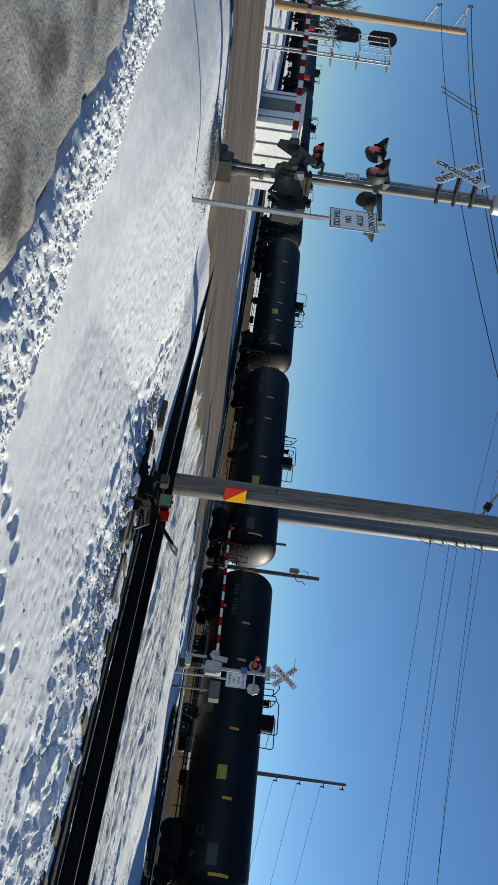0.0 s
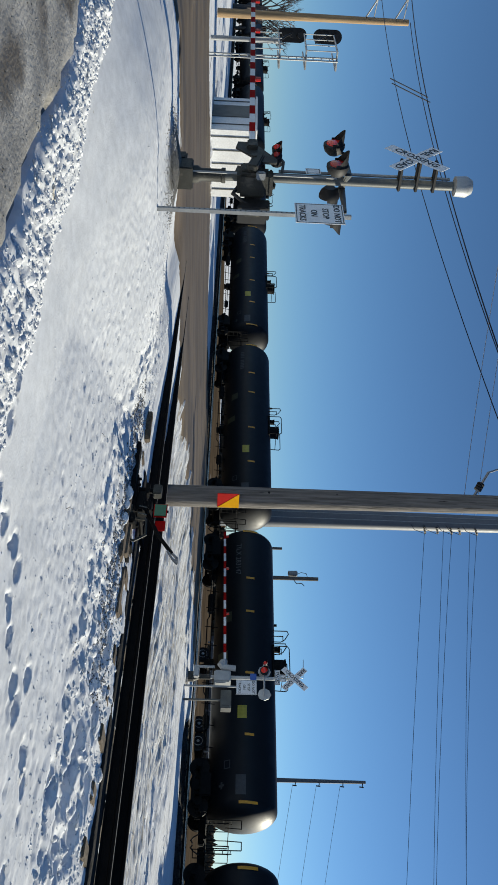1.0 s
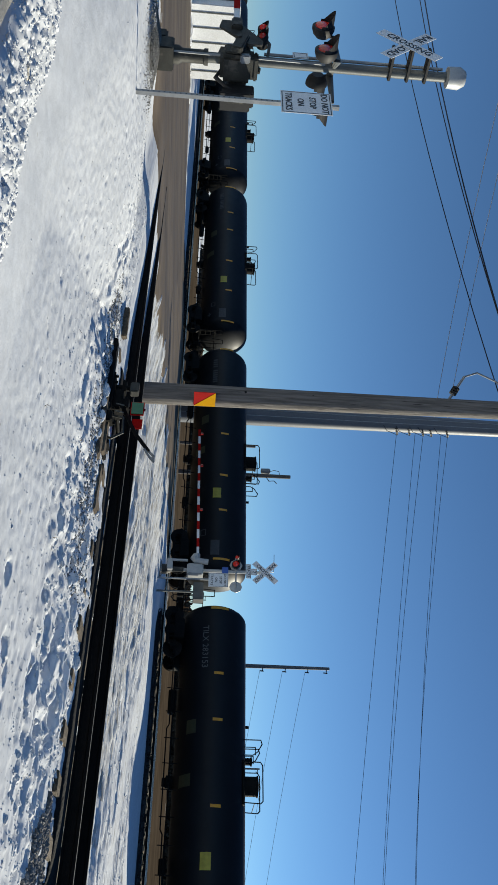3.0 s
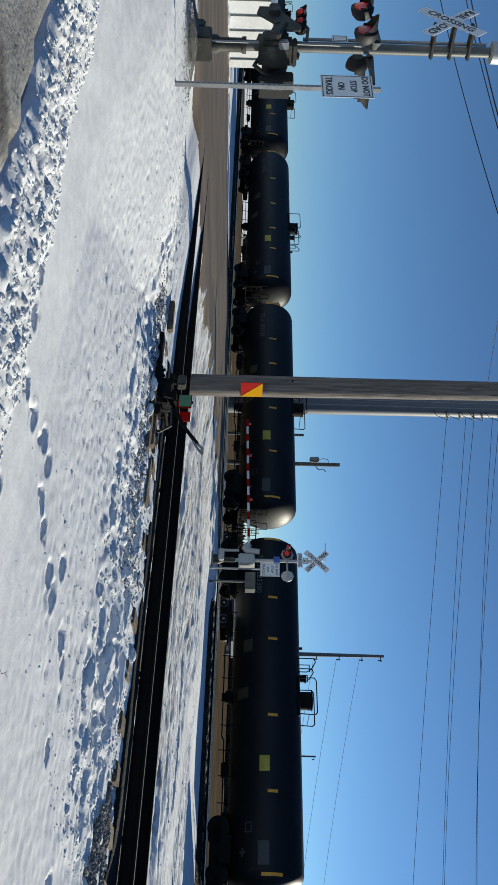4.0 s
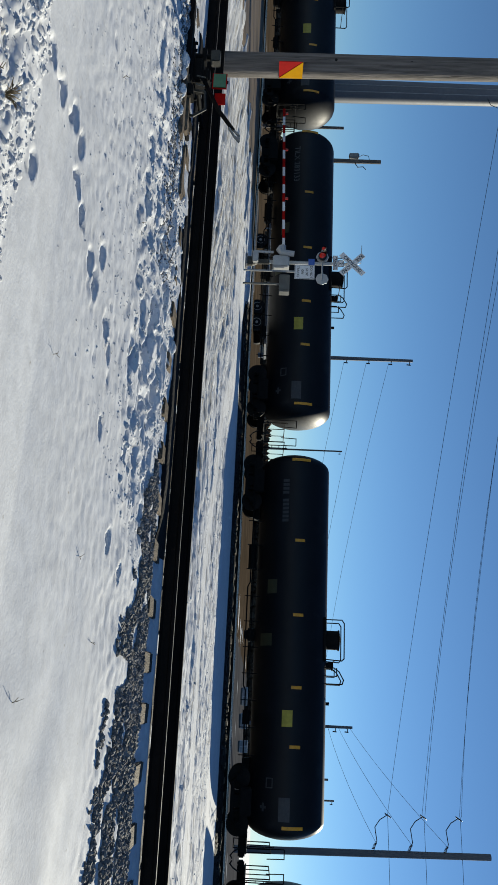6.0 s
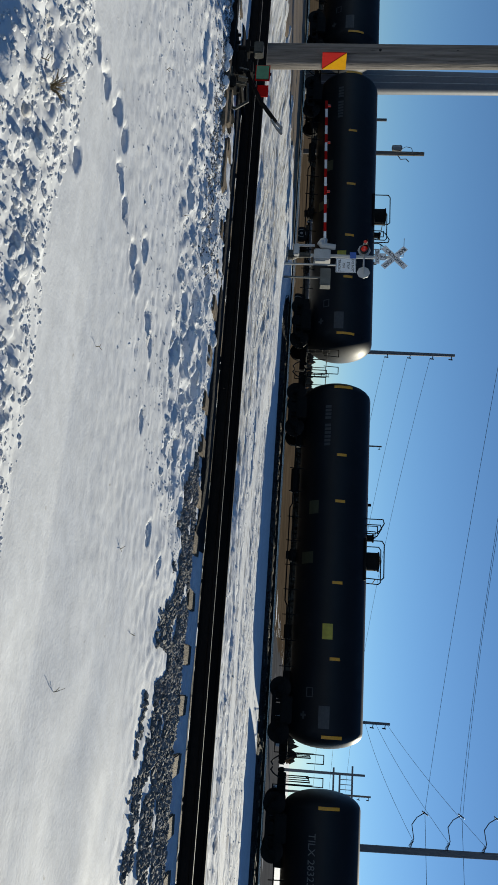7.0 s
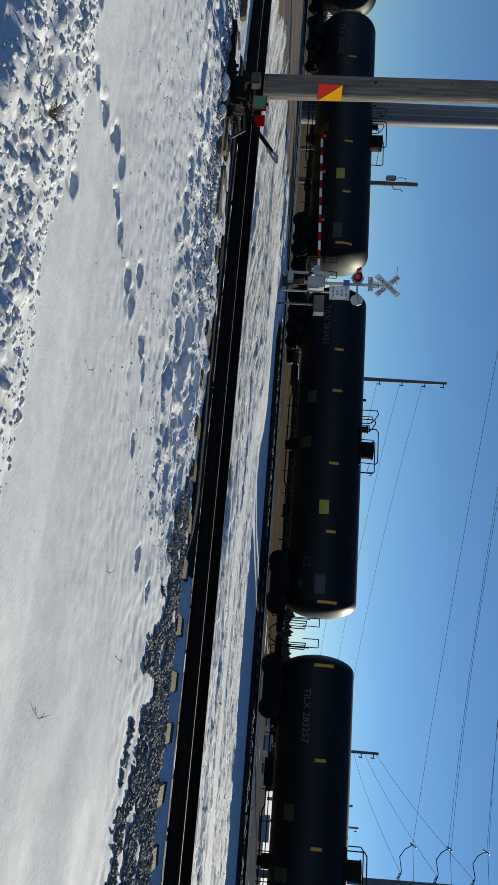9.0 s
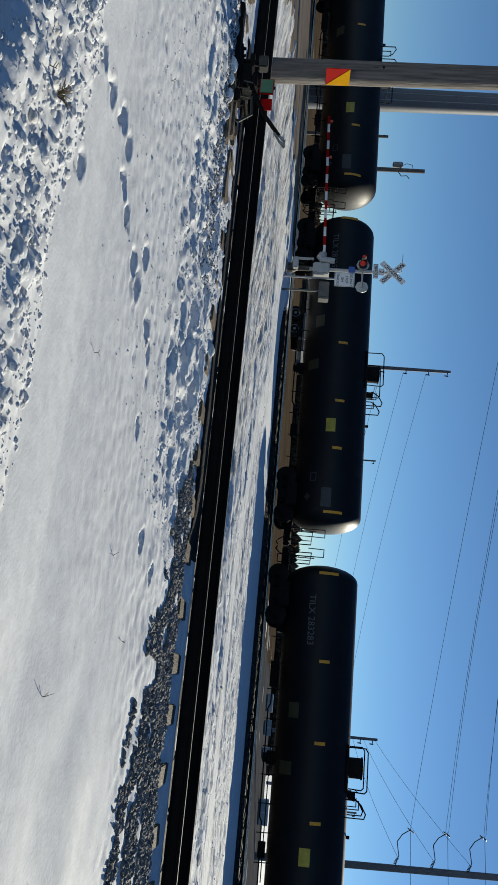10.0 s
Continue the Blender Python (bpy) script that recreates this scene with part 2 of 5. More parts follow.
# boot prints along two walked lines: place and heading of each, then deeper pits by the track
PRINTS = [(-4.9, 3.95), (-4.55, 4.05), (-4.04, 4.29), (-3.98, 4.58), (-4.05, 4.92), (-3.95, 5.12), (-3.62, 5.13), (-3.46, 5.3), (-3.27, 5.63), (-3.5, 5.95), (-3.16, 5.82),
          (-3.01, 6.28), (-2.83, 6.43), (-3.22, 7.41), (-3.08, 4.2), (-2.13, 6.45), (-2.19, 7.38), (-2.1, 8.2), (-1.6, 8.3), (-1.09, 7.57), (-1.3, 7.1), (-9.6, 7.3), (-10.1, 7.7), (-9.1, 7.55)]
DENTS = [(x, y, random.uniform(0.06, 0.08), random.uniform(0.06, 0.1), random.uniform(-0.3, 0.5)) for x, y in PRINTS]
# heel scuffs and kicked edges beside the prints
DENTS += [(x + random.uniform(-0.1, 0.1), y + random.uniform(-0.11, 0.11), random.uniform(0.025, 0.045), random.uniform(0.02, 0.05), random.uniform(0, 3.1)) for x, y in PRINTS for k in range(2)]
for x, y in ((-5.05, 8.26), (-4.06, 8.1), (-3.51, 7.9), (-2.73, 7.98), (-4.6, 8.6), (-3.2, 8.5), (-3.8, 8.8), (-5.6, 8.7)):
    DENTS.append((x, y, random.uniform(0.14, 0.2), random.uniform(0.11, 0.16), random.uniform(-0.3, 0.5)))
for i in range(60):
    DENTS.append((random.uniform(-6.2, -1.8), random.uniform(7.2, 9.2), random.uniform(0.04, 0.11), random.uniform(0.02, 0.06), random.uniform(0, 3.1)))
for i in range(420):
    DENTS.append((random.uniform(-13, -2.5), random.uniform(5.4, 8.9), random.uniform(0.028, 0.05), random.uniform(0.008, 0.02), random.uniform(-0.4, 0.4)))
for i in range(60):
    x = random.uniform(-13, 0.5)
    DENTS.append((x, along(x, [(-14, 2.1), (-8.5, 3.0), (-6.5, 3.6), (1.5, 4.0)]) - random.uniform(0.1, 0.8), random.uniform(0.035, 0.08), random.uniform(0.015, 0.04), random.uniform(0, 3.1)))


def ridge_y(x):
    """Foot of the ploughed ridge, towards the track."""
    return along(x, [(-40, 1.6), (-14, 2.2), (-10, 2.7), (-8.6, 3.1), (-7.7, 3.5), (-6.7, 3.74), (-5.5, 3.9), (-4.0, 4.15), (-2.5, 3.95), (-1.2, 3.98), (1.5, 4.2)]) + 0.05 * math.sin(x * 3.1)


def ridge_wide(x):
    return along(x, [(-14, 0.62), (-8.5, 0.78), (-6.5, 1.0), (-3.0, 1.15), (1.5, 1.25)])


def base_height(x, y):
    h = 0.5 * smooth01(-6.5, -11.3, x) * smooth01(1.5, 4.8, y)
    if y > 4.8:
        h *= 1 - 0.4 * smooth01(6.5, 8.6, y) * smooth01(-17.5, -14.5, x)
        h = max(h, 0.262 * min((y - 4.8) / 4.1, 1.0) * (1 - smooth01(12.3, 13.6, y)))
        if 9.12 < y < 12.1 and x > -18.0:
            deep = 0.06 * smooth01(-2.6, -1.2, x) * (1 - smooth01(9.5, 9.9, y))
            level = 0.265 + 0.05 * smooth01(9.2, 9.6, y) - deep if y < 9.93 else 0.26
            h = level
    if 8.5 < y < 12.9 and -18.0 < x < -5.0:
        # packed snow and dirt fill the siding towards the road
        fill = (1 - smooth01(-17.8, -8.0, x)) * smooth01(8.5, 9.3, y) * (1 - smooth01(12.1, 12.9, y))
        h += (0.475 - h) * fill
    if y > 13:
        h *= 1 - 0.72 * smooth01(13, 25, y) * smooth01(-30, -37, x)
        strip = 0.16 - 0.04 * smooth01(17, 24, y) + 0.06 * smooth01(29.5, 33.3, y)
        h = max(h * (1 - smooth01(30, 32, y)), strip * (1 - smooth01(33.9, 34.6, y)))
    if y > 30:
        h = max(h, 0.0)
        road = 0.40 * smooth01(-16.5, -19.5, x) * (1 - smooth01(-36, -40, x)) * (1 - smooth01(42, 60, y))
        h = max(h, road)
    if x < -16 and y < 5:
        h += 0.1 * smooth01(-16, -24, x)
    return h


def height(x, y):
    h = base_height(x, y)
    near = (1 - smooth01(18, 34, y))
    if -60 < x < 25 and y < 36 and y > -6:
        ramp_ = ridge_y(x)
        if y < ramp_ and x < 1.5:
            # ploughed ridge between snow and the icy lot
            u = (ramp_ - y) / ridge_wide(x) + 0.10 * noise.noise((x * 4.1, y * 4.1, 21))
            if u < 1.0:
                bump = min(max(u, 0.0) / 0.35, 1.0) ** 0.7 * (1 - smooth01(0.80, 0.99, u))
                clod = abs(noise.noise((x * 6.5, y * 6.5, 3))) + 0.7 * abs(noise.noise((x * 13, y * 13, 5)))
                h += bump * (0.03 + 0.03 * noise.noise((x * 2.3, y * 2.3, 0)) + 0.055 * clod + 0.02 * noise.noise((x * 19, y * 19, 3)))
            else:
                h -= 0.05
        h += near * (1 - 0.8 * smooth01(22, 27, y)) * (0.014 * noise.noise((x * 0.5, y * 0.5, 9)) + 0.008 * noise.noise((x * 2.2, y * 2.2, 4)))
        rough = smooth01(6.6, 7.6, y + 0.5 * noise.noise((x * 0.7, y * 0.7, 1))) * (1 - smooth01(9.2, 9.8, y)) * smooth01(-15, -9, x)
        h += rough * (0.020 * noise.noise((x * 2.1, y * 2.1, 2)) + 0.03 * (smooth01(-0.05, 0.1, noise.noise((x * 4.2, y * 4.2, 26))) - 0.6) * (1 - smooth01(8.55, 8.95, y)) * (1 - smooth01(-2.4, -1.0, x)) + 0.012 * noise.noise((x * 8, y * 8, 6)) + 0.007 * noise.noise((x * 17, y * 17, 7)))
        grain = smooth01(4.8, 6.2, y - 0.12 * x) * (1 - smooth01(-1.5, 0.5, x)) * (1 - smooth01(9.2, 9.6, y))
        h += grain * (0.007 * noise.noise((x * 11, y * 11, 17)) + 0.004 * noise.noise((x * 19, y * 15, 19)))
        calm = smooth01(-1.5, 1.5, x) * (1 - smooth01(6, 7.5, y))
        h += 0.012 * calm * math.sin(y * 5 + x * 1.2 + 2 * noise.noise((x * 0.6, y * 0.6, 5)))
        if 12.9 < y < 33:
            # old wheel tracks sweep from along the siding towards the road
            lane = y - 0.75 * max(0.0, -(x + 3.0)) ** 1.02
            worn = math.exp(-((lane - 19.0) / 0.9) ** 4)
            live = smooth01(12.9, 13.6, y) * (1 - smooth01(25.0, 28.5, y))
            west = smooth01(1.0, -4.0, x)
            furrow = 0.007 * math.sin(lane * 9.5 + 2.2 * noise.noise((x * 0.25, y * 0.6, 31))) + 0.016 * noise.noise((x * 0.5, lane * 3.4, 32))
            plate_ = 0.03 * smooth01(-0.05, 0.05, noise.noise((x * 1.1, y * 1.4, 33))) + 0.022 * smooth01(-0.04, 0.04, noise.noise((x * 2.7, y * 3.1, 34)))
            fine_ = 0.010 * noise.noise((x * 3.4, y * 5.0, 8)) + 0.010 * noise.noise((x * 7.5, y * 7.0, 18))
            groove = 0.06 * smooth01(-0.08, 0.08, noise.noise((x * 0.10, y * 1.5, 35))) + 0.03 * smooth01(-0.08, 0.08, noise.noise((x * 0.22, y * 3.1, 36))) - 0.045
            h += live * (0.7 + 0.3 * west) * (1 - worn) * groove
            h += live * ((1 - worn) * (furrow * (0.35 + 0.65 * west) + plate_ * (1 - 0.6 * west) + fine_) + worn * 0.03)
    if -6 < y < 80 and road_left(y) + 1.0 < x < road_right(y) - 1.0:
        h -= 0.16
    return h


def spaced(stops):
    out = [stops[0][0]]
    for (a, _), (b, step) in zip(stops, stops[1:]):
        n = max(1, round((b - a) / step))
        out += [a + (b - a) * (i + 1) / n for i in range(n)]
    return out


xs = spaced([(-2500, 0), (-800, 400), (-200, 60), (-70, 10), (-34, 0.8), (-13, 0.2), (2.5, 0.03), (9, 0.12), (25, 0.5), (80, 6), (300, 40), (2500, 500)])
ys = spaced([(-2500, 0), (-300, 500), (-30, 30), (-6, 2), (0, 0.25), (2.0, 0.1), (9.9, 0.03), (12.5, 0.16), (24, 0.085), (34, 0.2), (44, 0.4), (80, 3), (300, 20), (900, 150), (3500, 900)])
gx, gy = np.array(xs), np.array(ys)
Z = np.array([[height(x, y) for x in xs] for y in ys])
for dx, dy, r, deep, ang in DENTS:
    i0, i1 = np.searchsorted(gx, (dx - 3 * r, dx + 3 * r))
    j0, j1 = np.searchsorted(gy, (dy - 3 * r, dy + 3 * r))
    U, V = np.meshgrid(gx[i0:i1] - dx, gy[j0:j1] - dy)
    a = (U * math.cos(ang) + V * math.sin(ang)) / (r * 1.35)
    b = (-U * math.sin(ang) + V * math.cos(ang)) / (r * 0.75)
    q = np.sqrt(a * a + b * b)
    Z[j0:j1, i0:i1] += -deep * np.exp(-(np.abs(q) ** 3)) + 0.13 * deep * np.exp(-((q - 1.5) / 0.32) ** 2)
nx, ny = len(xs), len(ys)
co = np.zeros((ny, nx, 3))
co[..., 0], co[..., 1], co[..., 2] = gx[None, :], gy[:, None], Z
idx = np.arange(nx * ny).reshape(ny, nx)
quads = np.stack([idx[:-1, :-1], idx[:-1, 1:], idx[1:, 1:], idx[1:, :-1]], -1).reshape(-1, 4)
me = bpy.data.meshes.new("ground")
me.from_pydata(co.reshape(-1, 3).tolist(), [], quads.tolist())
me.materials.append(M_SNOW)
me.materials.append(M_STRIP)
mid = (gy[:-1, None] > 12.6) & (gy[:-1, None] < 26.5) & (gx[None, :-1] > -40) & (gx[None, :-1] < 60)
me.materials.append(M_MUDDY)
lane_ = gy[:-1, None] - 0.75 * np.maximum(0.0, -(gx[None, :-1] + 3.0))
stray = np.array([[noise.noise((x * 0.35, y * 0.8, 41)) for x in xs[:-1]] for y in ys[:-1]])
muddy = mid & (gx[None, :-1] < -4.5) & ((lane_ + 1.2 * stray < 15.2) & (gy[:-1, None] > 14.5))
muddy |= mid & (gx[None, :-1] < 0) & (gy[:-1, None] + 0.8 * stray < 13.6)
me.polygons.foreach_set("material_index", (mid.astype(np.int32) + muddy.astype(np.int32)).reshape(-1))
me.polygons.foreach_set("use_smooth", [True] * len(me.polygons))
ground = tagged(new("ground", me), "trodden white snow with boot prints over flat ground", "snow", kind="structure")


def draped(name, x0, x1, y0, y1, step, lift, mat_, edge=0.4, wobble=0.0, clip=None):
    """A sheet laid over the ground, its rim wandering and sunk at the edge."""
    nx_, ny_ = max(2, int((x1 - x0) / step)), max(2, int((y1 - y0) / step))
    vs, fs, inside = [], [], []
    for j in range(ny_ + 1):
        for i in range(nx_ + 1):
            x, y = x0 + (x1 - x0) * i / nx_, y0 + (y1 - y0) * j / ny_
            rim = min(i, nx_ - i) * (x1 - x0) / nx_
            rim2 = min(j, ny_ - j) * (y1 - y0) / ny_
            wav = edge * (0.9 + 0.8 * noise.noise((x * 0.6, y * 0.6, 11)) + 0.4 * noise.noise((x * 2.1, y * 2.1, 12)))
            d = min(rim, rim2)
            if clip:
                d = min(d, clip(x, y))
            up = lift if d > wav else lift - 0.10
            inside.append(d > -0.8)
            bumpy = wobble * (noise.noise((x * 0.9, y * 0.35, 13)) + 0.5 * noise.noise((x * 3.2, y * 1.2, 14)))
            vs.append((x, y, base_height(x, y) + up + bumpy))
    for j in range(ny_):
        for i in range(nx_):
            a = j * (nx_ + 1) + i
            if inside[a]:
                fs.append((a, a + 1, a + nx_ + 2, a + nx_ + 1))
    me_ = bpy.data.meshes.new(name)
    me_.from_pydata(vs, [], fs)
    me_.materials.append(mat_)
    me_.polygons.foreach_set("use_smooth", [True] * len(fs))
    return new(name, me_)


road = tagged(draped("road", -54, -13.5, -6, 80, 0.25, 0.02, M_ROAD, 0.5, 0.025, lambda x, y: min(road_right(y) - x, x - road_left(y))), "muddy brown dirt road with tyre marks crossing the tracks", "road", kind="structure")
lot = tagged(draped("pavement", -40, -2.2, -5, 3.0, 0.1, 0.05, M_LOT, 0.22, 0.025, lambda x, y: ridge_y(x) - ridge_wide(x) + 0.12 - y - 0.5 * smooth01(-4.2, -3.0, x)), "icy gravel lot with dark slush patches", "pavement", kind="structure")
field = tagged(draped("ground_field", -120, -3, 41.6, 170, 1.6, 0.12, M_FIELD, 6, 0.1), "brown dry grass field with snow patches", "field", kind="structure")


# thin near-black sheet along the foot of the near siding rail
ballast_strip = tagged(draped("ground_ballast", -9.5, -1.5, 9.3, 9.98, 0.06, 0.012, M_BALLAST, 0.1, 0.012), "dark ballast along the siding rail", "ballast", kind="structure")
yard = tagged(draped("pavement_yard", -6, 120, 42.0, 120, 1.2, 0.10, M_YARD, 2.5, 0.03), "grey asphalt yard with thin snow", "pavement", kind="structure")


# ---- railway tracks ----
def rail_mesh(x0, x1, y, name, parent, y1=None, top=None):
    """A flat-bottomed rail: foot, web and head in one section, the worn head on top."""
    prof = [(-0.07, 0), (0.07, 0), (0.07, 0.012), (0.012, 0.03), (0.012, 0.12), (0.036, 0.135), (0.036, 0.166), (0.028, 0.172), (-0.028, 0.172), (-0.036, 0.166), (-0.036, 0.135), (-0.012, 0.12), (-0.012, 0.03), (-0.07, 0.012)]
    y1 = y if y1 is None else y1
    bm = B()
    a = [bm.verts.new((x0, y + p, RAIL_TOP - 0.172 + q)) for p, q in prof]
    b = [bm.verts.new((x1, y1 + p, RAIL_TOP - 0.172 + q)) for p, q in prof]
    for i in range(len(prof)):
        j = (i + 1) % len(prof)
        f = bm.faces.new((a[i], a[j], b[j], b[i]))
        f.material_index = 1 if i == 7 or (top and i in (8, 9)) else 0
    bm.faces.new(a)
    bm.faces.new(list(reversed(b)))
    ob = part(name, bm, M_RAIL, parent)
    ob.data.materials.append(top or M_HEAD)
    return ob


def bed(name, x0, x1, prof, parent, mat_, step=0.6, rough=0.05):
    """A ballast bed: a cross-section run along x with a rough surface."""
    n = int((x1 - x0) / step)
    vs, fs = [], []
    for i in range(n + 1):
        x = x0 + (x1 - x0) * i / n
        for y, z in prof:
            vs.append((x, y + rough * noise.noise((x * 2, y * 3, 1)), z + rough * noise.noise((x * 2.7, y * 3.1, 5))))
    w = len(prof)
    for i in range(n):
        for j in range(w - 1):
            a = i * w + j
            fs.append((a, a + w, a + w + 1, a + 1))
    me_ = bpy.data.meshes.new(name)
    me_.from_pydata(vs, [], fs)
    me_.materials.append(mat_)
    ob = new(name, me_)
    ob.parent = parent
    return ob


near_track = thing("siding_track", pose(0, 0, 0), "rusty siding track on dark snowy ballast", "railway track", kind="structure")
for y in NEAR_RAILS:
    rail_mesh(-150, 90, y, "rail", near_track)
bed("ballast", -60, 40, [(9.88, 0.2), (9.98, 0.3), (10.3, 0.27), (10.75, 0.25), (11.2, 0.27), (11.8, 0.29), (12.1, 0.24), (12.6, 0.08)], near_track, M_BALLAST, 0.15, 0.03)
main_track = thing("main_track", pose(0, 0, 0), "main line track on a dark ballast bank", "railway track", kind="structure")
for y in MAIN_RAILS:
    rail_mesh(-400, 300, y, "rail", main_track, None, M_SHINE)
bed("ballast", -300, 200, [(33.0, 0.0), (33.6, 0.14), (34.1, 0.24), (34.7, 0.28), (35.2, 0.34), (37.0, 0.33), (38.8, 0.34), (40.4, 0.2), (42.4, -0.05)], main_track, M_BALLAST, 0.4, 0.04)


# ---- tank cars ----
PITCH, SPEED, FIRST = 18.276, 21.625, -10.43
AXIS_Y, AXIS_Z, RADIUS = 37.13, 2.95, 1.62
TANK0, TANK1 = 1.05, 17.22


def side(x, z, out=0.01):
    """The pose of a flat mark on the tank's near side at height z, facing outwards."""
    s = max(-1, min(1, (z - AXIS_Z) / RADIUS))
    lean_ = math.degrees(math.asin(s))
    r = RADIUS + out
    return Matrix.Translation((x, -math.cos(radians(lean_)) * r, AXIS_Z + math.sin(radians(lean_)) * r)) @ pose(0, 0, 0, 90 - lean_)


def curved_mark(x0, x1, z0, z1, out=0.006, n=6):
    """A thin sheet that follows the tank's side."""
    bm = B()
    rows = []
    for o in (out, out + 0.004):
        row = []
        for i in range(n + 1):
            z = z0 + (z1 - z0) * i / n
            s = (z - AXIS_Z) / RADIUS
            r = RADIUS + o
            a = math.asin(max(-1, min(1, s)))
            row.append((bm.verts.new((x0, -math.cos(a) * r, AXIS_Z + math.sin(a) * r)), bm.verts.new((x1, -math.cos(a) * r, AXIS_Z + math.sin(a) * r))))
        rows.append(row)
    for i in range(n):
        bm.faces.new((rows[1][i][0], rows[1][i][1], rows[1][i + 1][1], rows[1][i + 1][0]))
    for k in (0, 1):
        for i in range(n):
            bm.faces.new((rows[0][i][k], rows[1][i][k], rows[1][i + 1][k], rows[0][i + 1][k]))
    return bm


def tank_profile():
    pts = []
    head = 0.72
    for i in range(9):
        a = math.pi / 2 * i / 8
        pts.append((max(RADIUS * math.sin(a), 0.02), TANK0 + head * (1 - math.cos(a)) - 0.25))
    for s in (4.6, 9.1, 13.6):
        pts.append((RADIUS, s))
    for i in range(9):
        a = math.pi / 2 * (8 - i) / 8
        pts.append((max(RADIUS * math.sin(a), 0.02), TANK1 - head * (1 - math.cos(a)) + 0.25))
    return pts


def truck(parent, x):
    """A two-axle bogie with its side frames, springs, wheels and axles."""
    t_ = part("bogie", box(B(), x - 0.25, x + 0.25, -1.1, 1.1, 0.72, 0.98, 0.03), M_IRON, parent)
    for s in (-1, 1):
        bm = B()
        box(bm, x - 1.25, x + 1.25, s * 1.0 - 0.09, s * 1.0 + 0.09, 0.98, 1.12, 0.03)
        box(bm, x - 0.75, x + 0.75, s * 1.0 - 0.09, s * 1.0 + 0.09, 0.62, 0.76, 0.03)
        for k in (-1, 1):
            box(bm, x + k * 0.89 - 0.17, x + k * 0.89 + 0.17, s * 1.0 - 0.12, s * 1.0 + 0.12, 0.82, 1.10, 0.04)
            rod(bm, (x + k * 0.72, s, 0.72), (x + k * 1.0, s, 1.0), 0.07, seg=8)
            rod(bm, (x + k * 0.36, s, 0.68), (x + k * 0.36, s, 1.05), 0.06, seg=8)
            rod(bm, (x + k * 0.89, s * 1.08, 0.95), (x + k * 0.89, s * 1.18, 0.95), 0.11, seg=12)
        part("side_frame", bm, M_IRON, t_)
        bm = B()
        for k in (-0.16, 0, 0.16):
            rod(bm, (x + k, s, 0.74), (x + k, s, 0.96), 0.065, seg=8)
        part("spring_group", bm, M_WHEEL, t_)
        for k in (-0.89, 0.89):
            m = Matrix.Translation((x + k, s * 0.75, 0.955)) @ pose(0, 0, 0, 90 * s)
            part("wheel", lathe(B(), [(0.06, -0.09), (0.36, -0.07), (0.47, -0.07), (0.455, 0.0), (0.45, 0.06), (0.37, 0.065), (0.33, 0.0), (0.14, 0.02), (0.1, 0.08)], 28, m), M_WHEEL, t_, smooth=True)
    for k in (-0.89, 0.89):
        part("axle", rod(B(), (x + k, -0.9, 0.955), (x + k, 0.9, 0.955), 0.08, seg=12), M_WHEEL, t_)
    return t_


def end_ladder(x, s):
    bm = B()
    for y in (-1.35, -0.95):
        rod(bm, (x, y, 1.25), (x, y, 2.9 if y < -1 else 2.5), 0.022, seg=6)
    for i in range(4):
        rod(bm, (x, -1.35, 1.45 + i * 0.33), (x, -0.95, 1.45 + i * 0.33), 0.016, seg=6)
    rail_run(bm, [(x, -1.35, 2.9), (x + s * 0.35, -1.35, 2.9), (x + s * 0.35, -1.45, 2.2)], 0.02)
    return bm


